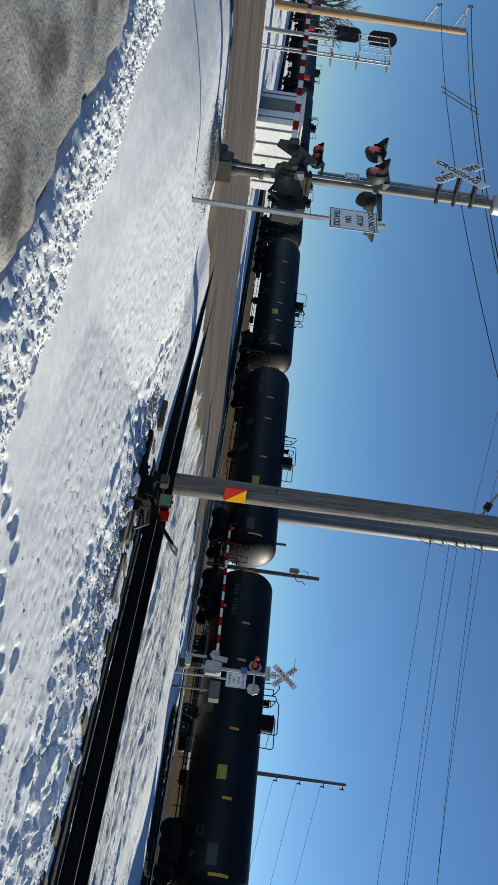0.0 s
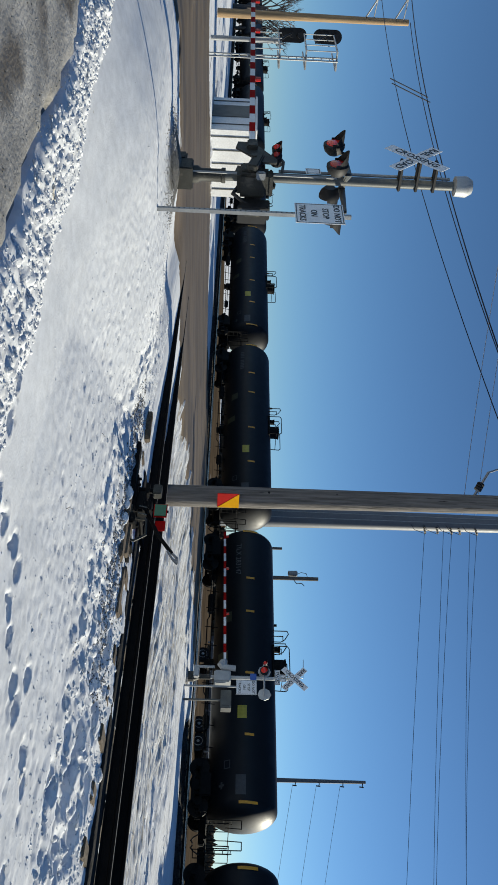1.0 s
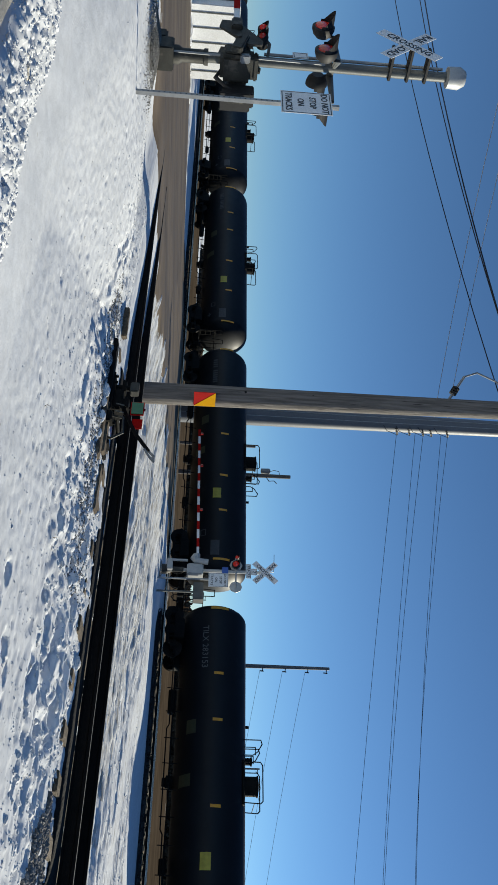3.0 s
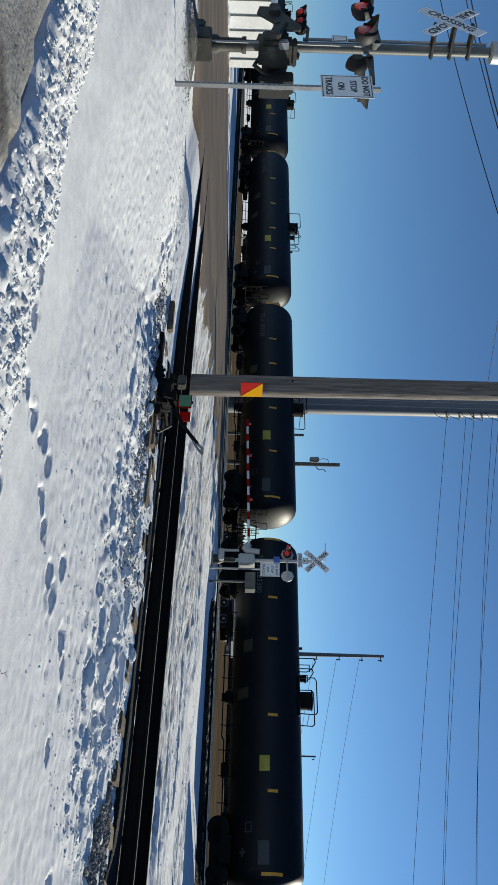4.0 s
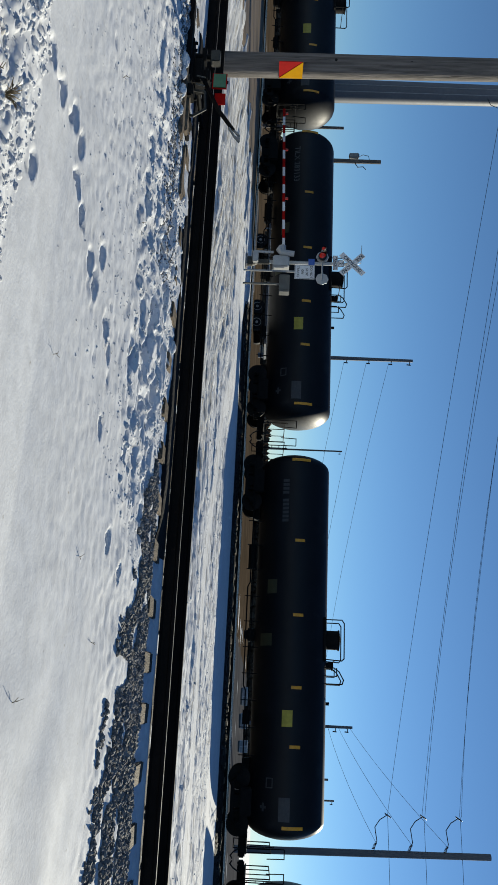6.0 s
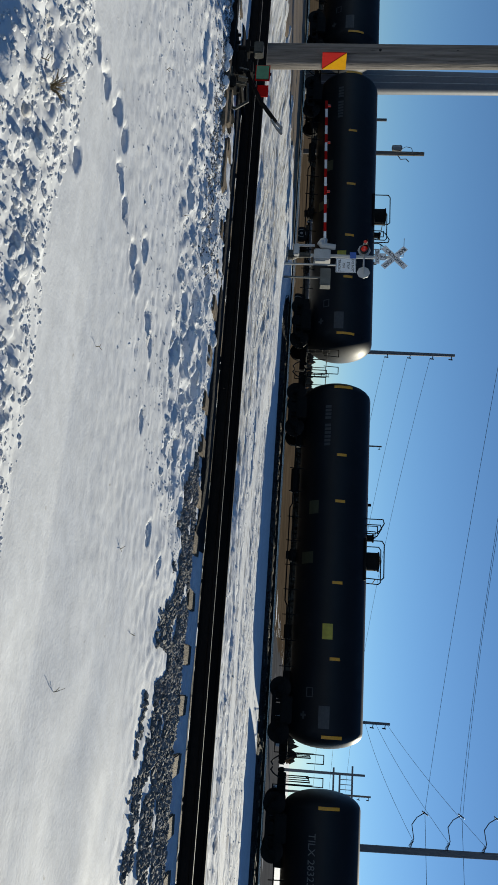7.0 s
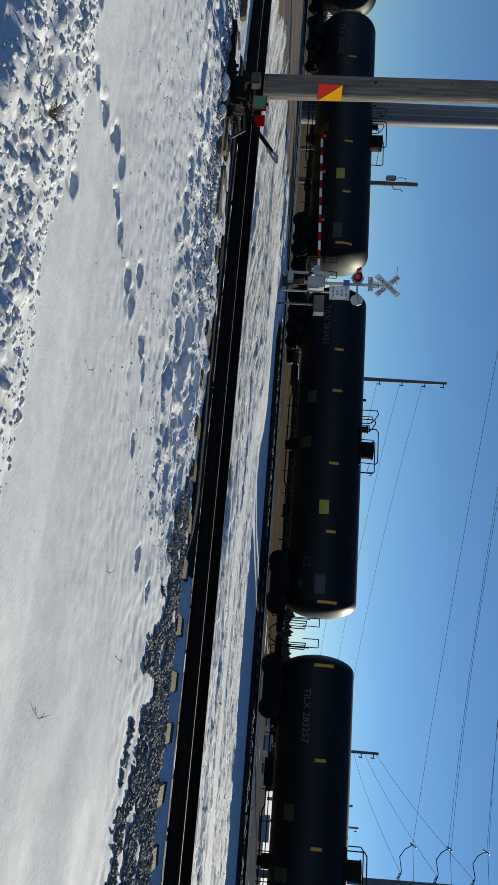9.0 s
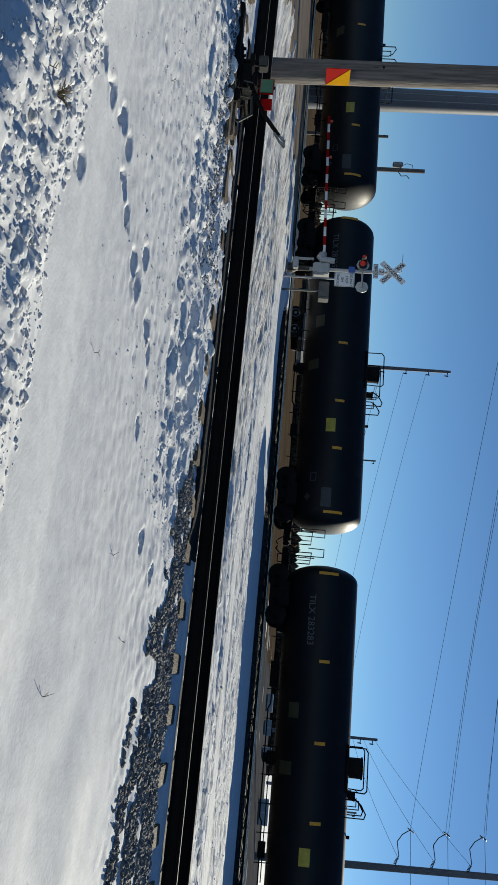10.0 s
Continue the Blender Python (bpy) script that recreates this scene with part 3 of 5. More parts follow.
def make_car():
    car = thing("tank_car", pose(0, AXIS_Y, 0), "black railway tank car with yellow stripes rolling on track", "tank car", "cars of the passing freight train")
    m = Matrix.Translation((0, 0, AXIS_Z)) @ Matrix(((0, 0, 1, 0), (1, 0, 0, 0), (0, 1, 0, 0), (0, 0, 0, 1)))
    part("tank", lathe(B(), tank_profile(), 72, m), M_TANK, car, "glossy black insulated tank", True)
    # sill, draft gear and couplers
    for a, b in ((0.25, 3.9), (14.35, 18.02)):
        part("stub_sill", box(B(), a, b, -0.22, 0.22, 1.02, 1.38, 0.02), M_IRON, car)
    for x, s in ((0.25, -1), (18.02, 1)):
        bm = B()
        box(bm, x - 0.14, x + 0.14, -0.11, 0.11, 1.05, 1.28, 0.04)
        box(bm, x + s * 0.1 - 0.1, x + s * 0.1 + 0.1, -0.17, 0.17, 1.02, 1.31, 0.05)
        part("coupler", bm, M_IRON, car)
        bm = B()
        rail_run(bm, [(x - s * 0.2, -0.28, 1.1), (x - s * 0.05, -0.3, 0.85), (x + s * 0.1, -0.3, 0.72), (x + s * 0.22, -0.28, 0.8)], 0.03, 8)
        part("brake_hose", bm, M_RUBBER, car)
    for x in (2.3, 15.98):
        part("saddle", box(B(), x - 0.55, x + 0.55, -1.2, 1.2, 1.0, 1.5, 0.05), M_IRON, car)
        truck(car, x)
    # end platforms with handrails
    for x, s in ((0.62, -1), (17.66, 1)):
        part("end_platform", box(B(), x - 0.22, x + 0.22, -1.45, 1.45, 1.32, 1.38, 0.01), M_IRON, car)
        part("end_ladder", end_ladder(x, s), M_IRON, car)
        bm = B()
        rail_run(bm, [(x + s * 0.15, -1.4, 1.38), (x + s * 0.15, -1.4, 2.35), (x + s * 0.15, 1.4, 2.35), (x + s * 0.15, 1.4, 1.38)], 0.02)
        rail_run(bm, [(x + s * 0.15, -0.5, 1.38), (x + s * 0.15, -0.5, 2.35)], 0.02)
        rail_run(bm, [(x + s * 0.15, 0.5, 1.38), (x + s * 0.15, 0.5, 2.35)], 0.02)
        part("handrail", bm, M_IRON, car)
        bm = B()
        rail_run(bm, [(x, -1.42, 1.32), (x, -1.42, 0.85), (x + 0.35 * -s, -1.42, 0.85), (x + 0.35 * -s, -1.42, 1.32)], 0.02)
        part("sill_step", bm, M_IRON, car)
    # manway housing with its platform and rails on top
    top = AXIS_Z + RADIUS
    part("manway", lathe(B(), [(0.42, top - 0.12), (0.42, top + 0.5), (0.46, top + 0.51), (0.46, top + 0.56), (0.2, top + 0.6)], 24, pose(9.28, 0, 0)), M_IRON, car, smooth=True)
    for y in (-0.62, 0.62):
        part("top_platform", box(B(), 8.35, 10.25, y - 0.13, y + 0.13, top - 0.16, top - 0.08), M_IRON, car)
    for y in (-0.75, 0.75):
        part("top_handrail", rail_run(B(), [(8.45, y, top - 0.3), (8.45, y, top + 0.62), (8.6, y, top + 0.72), (10.1, y, top + 0.72), (10.2, y, top + 0.62), (10.15, y, top - 0.3)], 0.026), M_IRON, car)
    part("cross_rail", rail_run(B(), [(10.18, -0.75, top + 0.35), (10.18, 0.75, top + 0.35)], 0.02), M_IRON, car)
    for y in (-0.6, 0.6):
        part("top_grab_rail", rail_run(B(), [(8.1, y, top - 0.25), (8.1, y, top + 0.3), (7.95, y, top + 0.52), (7.6, y, top + 0.72), (7.42, y, top + 0.66), (7.42, y, top - 0.25)], 0.026), M_IRON, car)
        part("top_step_rail", rail_run(B(), [(7.75, y, top - 0.25), (7.75, y, top + 0.42), (8.1, y, top + 0.42)], 0.022), M_IRON, car)
    bm = B()
    lathe(bm, [(0.16, top - 0.1), (0.16, top + 0.22), (0.2, top + 0.24), (0.2, top + 0.3)], 14, pose(8.2, 0, 0))
    part("pressure_valve", bm, M_IRON, car)
    bm = B()
    lathe(bm, [(0.07, top - 0.05), (0.07, top + 0.16)], 10, pose(6.6, 0.1, 0))
    part("fitting", bm, M_IRON, car)
    # running pipe and underside fittings
    bm = B()
    rail_run(bm, [(3.6, -1.1, 1.08), (7.0, -1.1, 1.05), (7.2, -1.1, 0.95), (11.4, -1.1, 0.95), (11.6, -1.1, 1.05), (14.7, -1.1, 1.08)], 0.03)
    for x in (4.2, 5.3, 6.4, 7.6, 8.7, 9.8, 10.9, 12.0, 13.1, 14.2):
        rod(bm, (x, -1.1, 0.86), (x, -1.0, 1.52), 0.022, seg=6)
    part("brake_pipe", bm, M_IRON, car)
    bm = B()
    rail_run(bm, [(4.6, -1.15, 1.18), (13.8, -1.15, 1.18)], 0.022)
    part("side_handrail", bm, M_IRON, car)
    bm = B()
    lathe(bm, [(0.2, 0.86), (0.2, 1.0), (0.3, 1.05), (0.3, 1.36)], 16, pose(9.2, 0, 0))
    part("bottom_outlet", bm, M_IRON, car)
    part("brake_cylinder", rod(B(), (12.4, -0.55, 1.12), (13.0, -0.55, 1.12), 0.16, seg=16), M_IRON, car)
    part("air_reservoir", rod(B(), (5.2, -0.5, 1.1), (6.3, -0.5, 1.1), 0.18, seg=16), M_IRON, car)
    # marks on the side
    for x, z0, z1 in ((1.37, 2.75, 3.6), (4.72, 2.98, 3.42), (6.9, 2.98, 3.42), (10.56, 2.98, 3.42), (13.8, 2.98, 3.42), (16.95, 2.75, 3.6)):
        part("edge_stripe", curved_mark(x - 0.065, x + 0.065, z0, z1), M_YELLOW, car, "yellow reflective strip")
    part("placard", curved_mark(12.34, 13.0, 2.63, 3.07), M_PLACARD, car, "yellow hazard placard")
    for x0, x1, z0, z1 in ((6.86, 7.48, 1.84, 2.25), (9.2, 9.72, 1.62, 2.1)):
        part("placard", curved_mark(x0, x1, z0, z1), M_DULL, car, "dull olive placard")
    part("data_panel", curved_mark(15.72, 16.62, 2.6, 3.06), M_DIM, car, "grey stencilled data block")
    bm = B()
    box(bm, -0.16, 0.16, -0.045, 0.045, -0.004, 0.004, m=side(16.13, 1.98))
    box(bm, -0.05, 0.05, -0.14, 0.14, -0.005, 0.005, m=side(16.13, 1.98))
    part("cross_mark", bm, M_DIM, car)
    bm = B()
    for a in (-0.18, 0.18):
        box(bm, a - 0.02, a + 0.02, -0.15, 0.15, -0.004, 0.004, m=side(15.2, 2.2))
        box(bm, -0.2, 0.2, a * 0.75 - 0.02, a * 0.75 + 0.02, -0.005, 0.003, m=side(15.2, 2.2))
    part("frame_mark", bm, M_DIM, car)
    return car


NUMBERS = {0: "TILX 283147", 3: "TILX 283153", 4: "TILX 283380", 5: "TILX 283265", 6: "TILX 283133", 9: "TILX 283232", 10: "TILX 283451", 11: "TILX 283257", 12: "TILX 283283"}
CARS = []
first_car = make_car()
for k in range(-9, 14):
    car = first_car if k == -9 else copy_thing(first_car, pose(0, AXIS_Y, 0))
    CARS.append((k, car))
EDGES, TURNED = (1.37, 4.72, 6.9, 10.56, 13.8, 16.95), (1.35, 5.12, 8.4, 11.42, 13.78, 16.85)
for k, car in CARS:
    if k in (-6, -3, 2, 6, 7, 11, 12):
        # a car coupled the other way round carries its strips mirrored
        for i, ob in enumerate(sorted((o for o in car.children if o.name.startswith("edge_stripe")), key=lambda o: o.data.vertices[0].co.x)):
            ob.location.x = TURNED[i] - EDGES[i]
        for ob in car.children:
            if ob.name.startswith(("top_grab_rail", "top_step_rail", "pressure_valve", "fitting")):
                ob.scale.x, ob.location.x = -1.0, 2 * 9.3
    if k in NUMBERS:
        words(NUMBERS[k], 0.41, side(3.4, 2.53, 0.012), M_MARK, car, "number", 0.0)
    else:
        for i in range(11):
            if i != 4:
                part("number_bar", box(B(), i * 0.185 - 1.0, i * 0.185 - 0.87, -0.14, 0.14, -0.002, 0.004, m=side(3.3, 2.52, 0.01)), M_DIM, car)


# ---- poles ----
def pole(name, x, y, z0, z1, r0, r1, mat_, label, lean_=(0, 0), seg=20):
    e = thing(name, pose(x, y, 0), label, "pole")
    part("shaft", rod(B(), (0, 0, z0), (lean_[0], lean_[1], z1), r0, r1, seg), mat_, e, smooth=True)
    return e


def wire(bm, a, b, sag, r, n=14):
    a, b = Vector(a), Vector(b)
    pts = [a.lerp(b, i / n) - Vector((0, 0, 4 * sag * (i / n) * (1 - i / n))) for i in range(n + 1)]
    return rail_run(bm, pts, r, 5)


wood_pole = pole("utility_pole", -12.22, 13.025, 0.1, 11.5, 0.245, 0.19, M_POLE, "thick weathered wooden utility pole beside the siding", (-0.12, 0.0), 28)
bm = B()
box(bm, -0.25, 0.25, -0.012, 0.0, -0.25, 0.25)
plate = part("plate", bm, M_RED, wood_pole, "square plate split diagonally red and amber")
plate.matrix_local = pose(0.240, -0.170, 1.71, 0, 0, 94) @ Matrix.Scale(0.94, 4)
bm = B()
v = [bm.verts.new(c) for c in ((-0.25, -0.014, 0.25), (0.25, -0.014, 0.25), (0.25, -0.014, -0.25))]
v2 = [bm.verts.new(c) for c in ((-0.25, -0.018, 0.25), (0.25, -0.018, 0.25), (0.25, -0.018, -0.25))]
bm.faces.new(v)
bm.faces.new(v2)
for i in range(3):
    bm.faces.new((v[i], v[(i + 1) % 3], v2[(i + 1) % 3], v2[i]))
part("amber_half", bm, M_AMBER, plate)
# insulated bracket high on the pole
bm = B()
rod(bm, (-0.2, -0.1, 7.2), (-0.75, -0.35, 7.6), 0.03, seg=8)
part("bracket", bm, M_GALV, wood_pole)
bm = B()
for i in range(3):
    rod(bm, (-0.36 - i * 0.05, -0.17 - i * 0.025, 7.31 + i * 0.035), (-0.39 - i * 0.05, -0.185 - i * 0.025, 7.33 + i * 0.035), 0.085, seg=14)
part("insulator", bm, M_BLACK, wood_pole)
bm = B()
rail_run(bm, [(-0.75, -0.35, 7.6), (-0.95, -0.3, 7.95), (-0.8, -0.2, 8.4), (-0.3, -0.1, 8.8)], 0.022)
part("jumper_wire", bm, M_GALV, wood_pole)
for z in (2.6, 4.1, 5.2):
    part("knot", lathe(B(), [(0.04, 0.0), (0.025, 0.012)], 8, pose(0.06 - 0.02 * z, -0.235 + 0.006 * z, z, 90)), M_BALLAST, wood_pole)

mono = pole("transmission_pole", -38.6, 43.0, -0.1, 26.0, 0.80, 0.56, M_STEELPOLE, "tall grey tubular steel transmission pole behind the train", seg=12)
for s in (-0.35, 0.1, 0.5):
    part("cable_riser", rod(B(), (s, -0.82 + abs(s) * 0.5, 0.2), (s * 0.72, -0.6 + abs(s) * 0.4, 25.0), 0.03, seg=6), M_GALV if s > 0 else M_WIRE, mono)
for z in (15.9, 16.8, 17.8, 18.4, 19.6):
    bm = B()
    for i in range(4):
        rod(bm, (0.62 + i * 0.14, -0.1, z), (0.68 + i * 0.14, -0.1, z), 0.09, seg=10)
    rod(bm, (0.5, -0.1, z), (1.2, -0.1, z), 0.025, seg=6)
    part("insulator", bm, M_WIRE, mono)
    part("jumper_loop", rail_run(B(), [(1.2, -0.1, z), (1.0, -0.3, z - 0.8), (0.6, -0.4, z - 1.0)], 0.02, 5), M_WIRE, mono)

right_pole = pole("transmission_pole", 6.85, 45.0, -0.1, 13.6, 0.19, 0.16, M_STEELPOLE, "slim dark steel transmission pole behind the train", (-0.22, 0), 14)
for z in (7.7, 9.5, 11.3):
    bm = B()
    for i in range(5):
        rod(bm, (-0.35 - i * 0.06, -0.05, z + 0.03 * i), (-0.38 - i * 0.06, -0.05, z + 0.03 * i), 0.07, seg=8)
    rod(bm, (-0.15, 0, z), (-0.75, -0.05, z + 0.2), 0.02, seg=6)
    part("insulator", bm, M_WIRE, right_pole)
    bm = B()
    rail_run(bm, [(-0.7, 0, z + 0.2), (-1.35, 0, z + 0.1), (-1.7, 0, z + 0.35), (-1.95, 0, z + 0.75)], 0.022)
    part("jumper_loop", bm, M_WIRE, right_pole)
    bm = B()
    for i in range(6):
        rod(bm, (-1.98 + 0.03 * i, 0, z + 0.62 + i * 0.05), (-2.0 + 0.03 * i, 0, z + 0.65 + i * 0.05), 0.06, seg=8)
    part("insulator_string", bm, M_WIRE, right_pole)

# it stands well behind the yard
FAR = 1.8
right_pole.matrix_world = Matrix.Translation((0, 0, 1.5)) @ Matrix.Scale(FAR, 4) @ Matrix.Translation((6.85, 45.0, -1.5))


def back(x, y, z):
    return (x * FAR, y * FAR, 1.5 + (z - 1.5) * FAR)


spans = thing("power_line", pose(0, 0, 0), "thin dark overhead power wires between steel poles", "power line")
for za, zb, sag in ((15.94, 8.45, 0.35), (17.3, 10.2, 0.6), (17.9, 10.35, 0.9), (19.2, 12.1, 0.9), (19.7, 12.2, 1.3)):
    part("wire", wire(B(), (-37.9, 43, za), back(4.85, 45, zb), sag, 0.016), M_WIRE, spans)
for za in (8.45, 10.3, 12.14):
    part("wire", wire(B(), back(4.85, 45, za), back(60, 48, za + 5), 1.5, 0.02), M_WIRE, spans)
for z, zf in ((7.9, 10.0), (9.7, 11.2), (11.5, 12.5)):
    part("wire", wire(B(), back(6.3, 45, z), (1.7, 100, zf), 0.4, 0.018), M_WIRE, spans)
for z in (18.8, 19.8):
    part("wire", wire(B(), (-39.0, 43, z), (-54, 4, z + 0.7), 0.6, 0.022), M_WIRE_LIT, spans)

left_pole = pole("utility_pole", -38.2, 10.15, 0.2, 8.85, 0.19, 0.13, M_POLE_TAN, "sunlit tan wooden utility pole across the road", (-0.15, 0.05), 16)
for i, (z, out) in enumerate(((6.9, 0.9), (8.2, 1.0))):
    bm = B()
    rod(bm, (-0.1, 0, z), (-0.1 + 0.2, -out, z + 0.45), 0.035, seg=8)
    rod(bm, (-0.1, 0, z + 0.4), (-0.1 + 0.2, -out, z + 0.45), 0.025, seg=6)
    part("bracket", bm, M_GALV, left_pole)
    bm = B()
    for j in range(3):
        rod(bm, (0.1, -out, z + 0.45 + j * 0.07), (0.1, -out, z + 0.48 + j * 0.07), 0.07, seg=10)
    part("insulator", bm, M_BLACK, left_pole)
near_line = thing("power_line", pose(0, 0, 0), "dark drooping wires from the roadside wooden pole", "power line")
for y0, z0, y1, z1, r in ((-0.9, 7.5, 0.0, 8.5, 0.014), (-0.9, 8.8, -0.1, 9.0, 0.02), (0.0, 8.9, 0.1, 9.15, 0.016)):
    part("wire", wire(B(), (-38.2, 10.15 + y0, z0), (-12.3, 13.0 + y1, z1), 0.55, r, 18), M_WIRE, near_line)
bm = B()
for dx in (-0.25, 0.25):
    rod(bm, (-30 + dx, 9.9, 7.0), (-30 + dx, 10.5, 8.5), 0.02, seg=5)
part("spacer", bm, M_WIRE, near_line)

far_pole = pole("utility_pole", -38.55, 50.0, 0.0, 9.1, 0.19, 0.15, M_POLE, "grey wooden utility pole carrying a transformer", seg=12)
part("transformer", lathe(B(), [(0.05, 6.75), (0.22, 6.8), (0.24, 7.4), (0.16, 7.5)], 14, pose(-0.42, -0.05, 0)), M_GALV, far_pole)
bm = B()
rail_run(bm, [(-0.42, 0, 7.5), (-0.6, 0, 7.8), (-0.5, 0, 8.2), (0, 0, 8.3)], 0.02)
rail_run(bm, [(0.15, 0, 7.2), (0.5, 0, 7.4), (0.45, 0, 7.8), (0.7, 0, 8.0)], 0.03)
part("cutout", bm, M_BLACK, far_pole)
small_pole = pole("utility_pole", -41.9, 50.5, 0.0, 6.4, 0.13, 0.11, M_POLE, "short dark wooden pole stub beyond the tracks", seg=10)
far_pole_2 = pole("transmission_pole", -38.55, 85.0, 0.0, 17.9, 0.30, 0.17, M_STEELPOLE, "slim grey steel pole with three stacked wires", seg=12)
far_pole_3 = pole("transmission_pole", 1.75, 100.0, 0.0, 12.9, 0.22, 0.16, M_STEELPOLE, "slim far steel pole with a short arm", seg=10)
far_pole_4 = pole("utility_pole", -45.0, 140.0, 0.0, 15.3, 0.18, 0.14, M_POLE, "distant slim wooden pole beyond the field", seg=8)
far_pole_5 = pole("utility_pole", 13.6, 140.0, 0.0, 14.6, 0.18, 0.14, M_POLE, "distant twin-pole wooden frame with crossbeams beyond the yard", seg=8)
for p_, zs in ((far_pole_2, (10.4, 12.95, 15.5, 17.6)), (far_pole_3, (12.4, 11.0)), (far_pole_4, (15.0,)), (far_pole_5, (14.3, 12.8))):
    for z in zs:
        bm = B()
        rod(bm, (-0.1, 0, z), (0.55, 0, z - 0.1), 0.05, seg=6)
        rod(bm, (0.5, 0, z - 0.4), (0.55, 0, z + 0.05), 0.07, seg=8)
        part("insulator", bm, M_WIRE, p_)
part("second_shaft", rod(B(), (-3.1, 0, 0), (-3.1, 0, 13.6), 0.26, 0.18, 10), M_STEELPOLE, far_pole_5)
for z, a, b in ((8.6, -4.0, 0.4), (9.6, -3.1, 0.0), (11.6, -4.4, 0.8)):
    part("cross_beam", box(B(), a, b, -0.14, 0.14, z - 0.14, z + 0.14), M_STEELPOLE, far_pole_5)
for x in (-2.3, -1.55, -0.8):
    part("hanger", rod(B(), (x, 0, 9.6), (x, 0, 11.5), 0.06, seg=6), M_STEELPOLE, far_pole_5)
for x, y, w, h in ((1.2, 75.0, 1.3, 0.62), (3.3, 75.0, 1.0, 0.7), (-0.9, 78.0, 1.6, 0.5), (8.5, 80.0, 2.2, 0.8)):
    cab = thing("equipment_cabinet", pose(x, y, 0.12), "pale grey outdoor equipment cabinet standing in the yard", "cabinet", "cabinets in the yard")
    part("body", box(B(), -w / 2, w / 2, -0.3, 0.3, 0.12, h + 0.12, 0.02), M_WALL, cab)
    part("plinth", box(B(), -w / 2 + 0.05, w / 2 - 0.05, -0.26, 0.26, -0.05, 0.12), M_GREY, cab)
    for k in (-1, 1):
        part("door", box(B(), k * w / 4 - w / 4 + 0.03, k * w / 4 + w / 4 - 0.03, -0.32, -0.3, 0.18, h + 0.06, 0.005), M_SILVER, cab)
far_line = thing("power_line", pose(0, 0, 0), "faint far power wires running into the distance", "power line")
for z in (10.4, 12.95, 15.5):
    part("wire", wire(B(), (-38.0, 85, z - 0.4), (13.6, 140, z - 5.0), 1.2, 0.018), M_WIRE, far_line)


# ---- crossing signals ----
def lamp_head(parent, x, y, z, facing, lit, r=0.2):
    """A flasher: round black backboard, hooded lens. facing: degrees about z, 0 looks to -Y."""
    m = pose(x, y, z, 0, 0, facing)
    bm = B()
    lathe(bm, [(0.1, -0.16), (r * 0.85, -0.1), (r, -0.02), (r, 0.02), (r * 0.8, 0.03)], 24, m @ pose(0, 0, 0, 90))
    head = part("lamp_head", bm, M_BLACK, parent, smooth=True)
    part("lens", lathe(B(), [(r * 0.74, 0.03), (r * 0.7, 0.05), (r * 0.35, 0.07), (0.01, 0.075)], 20, m @ pose(0, 0, 0, 90)), M_RED_LIT if lit else M_RED_LENS, head, "red glass lens", True)
    bm = B()
    n = 12
    prev = None
    for i in range(n + 1):
        a = math.pi * (-0.08 + 1.16 * i / n)
        c, s = math.cos(a) * r * 0.84, math.sin(a) * r * 0.84
        reach = 0.05 + 1.15 * r * max(math.sin(a), 0.1)
        row = [bm.verts.new(m @ Vector((c * k, -d, s * k))) for k, d in ((1, 0.02), (1, reach), (1.05, reach), (1.05, 0.02))]
        if prev:
            for j in range(4):
                bm.faces.new((prev[j], row[j], row[(j + 1) % 4], prev[(j + 1) % 4]))
        prev = row
    part("hood", bm, M_BLACK, head)
    return head


def crossbuck(parent, x, y, z, size=1.0):
    for name, a in (("RAIL    ROAD", 45), ("CROSSING", -45)):
        m = pose(x, y - (0.012 if a < 0 else 0.0), z, 0, a, 0)
        blade = part("crossbuck_blade", box(B(), -0.61 * size, 0.61 * size, -0.004, 0.004, -0.115 * size, 0.115 * size, m=m), M_WHITE, parent, "white crossbuck board with black letters")
        words(name, 0.19 * size, m @ pose(0, -0.007, 0, 90), M_INK, blade)


def board(parent, x, y, z, w, h, lines, size, name="sign_board", mat_=None, gap=1.12):
    bm = box(B(), x - w / 2, x + w / 2, y - 0.003, y + 0.003, z - h / 2, z + h / 2)
    s = part(name, bm, mat_ or M_WHITE, parent)
    bm = B()
    for a in (-1, 1):
        box(bm, x - w / 2 + 0.02, x + w / 2 - 0.02, y - 0.005, y - 0.0035, z + a * (h / 2 - 0.028), z + a * (h / 2 - 0.016))
        box(bm, x + a * (w / 2 - 0.022) - 0.006, x + a * (w / 2 - 0.022) + 0.006, y - 0.005, y - 0.0035, z - h / 2 + 0.02, z + h / 2 - 0.02)
    part("border", bm, M_INK, s)
    for i, t_ in enumerate(lines):
        words(t_, size, pose(x, y - 0.006, z + ((len(lines) - 1) / 2 - i) * size * gap, 90), M_INK, s)
    return s


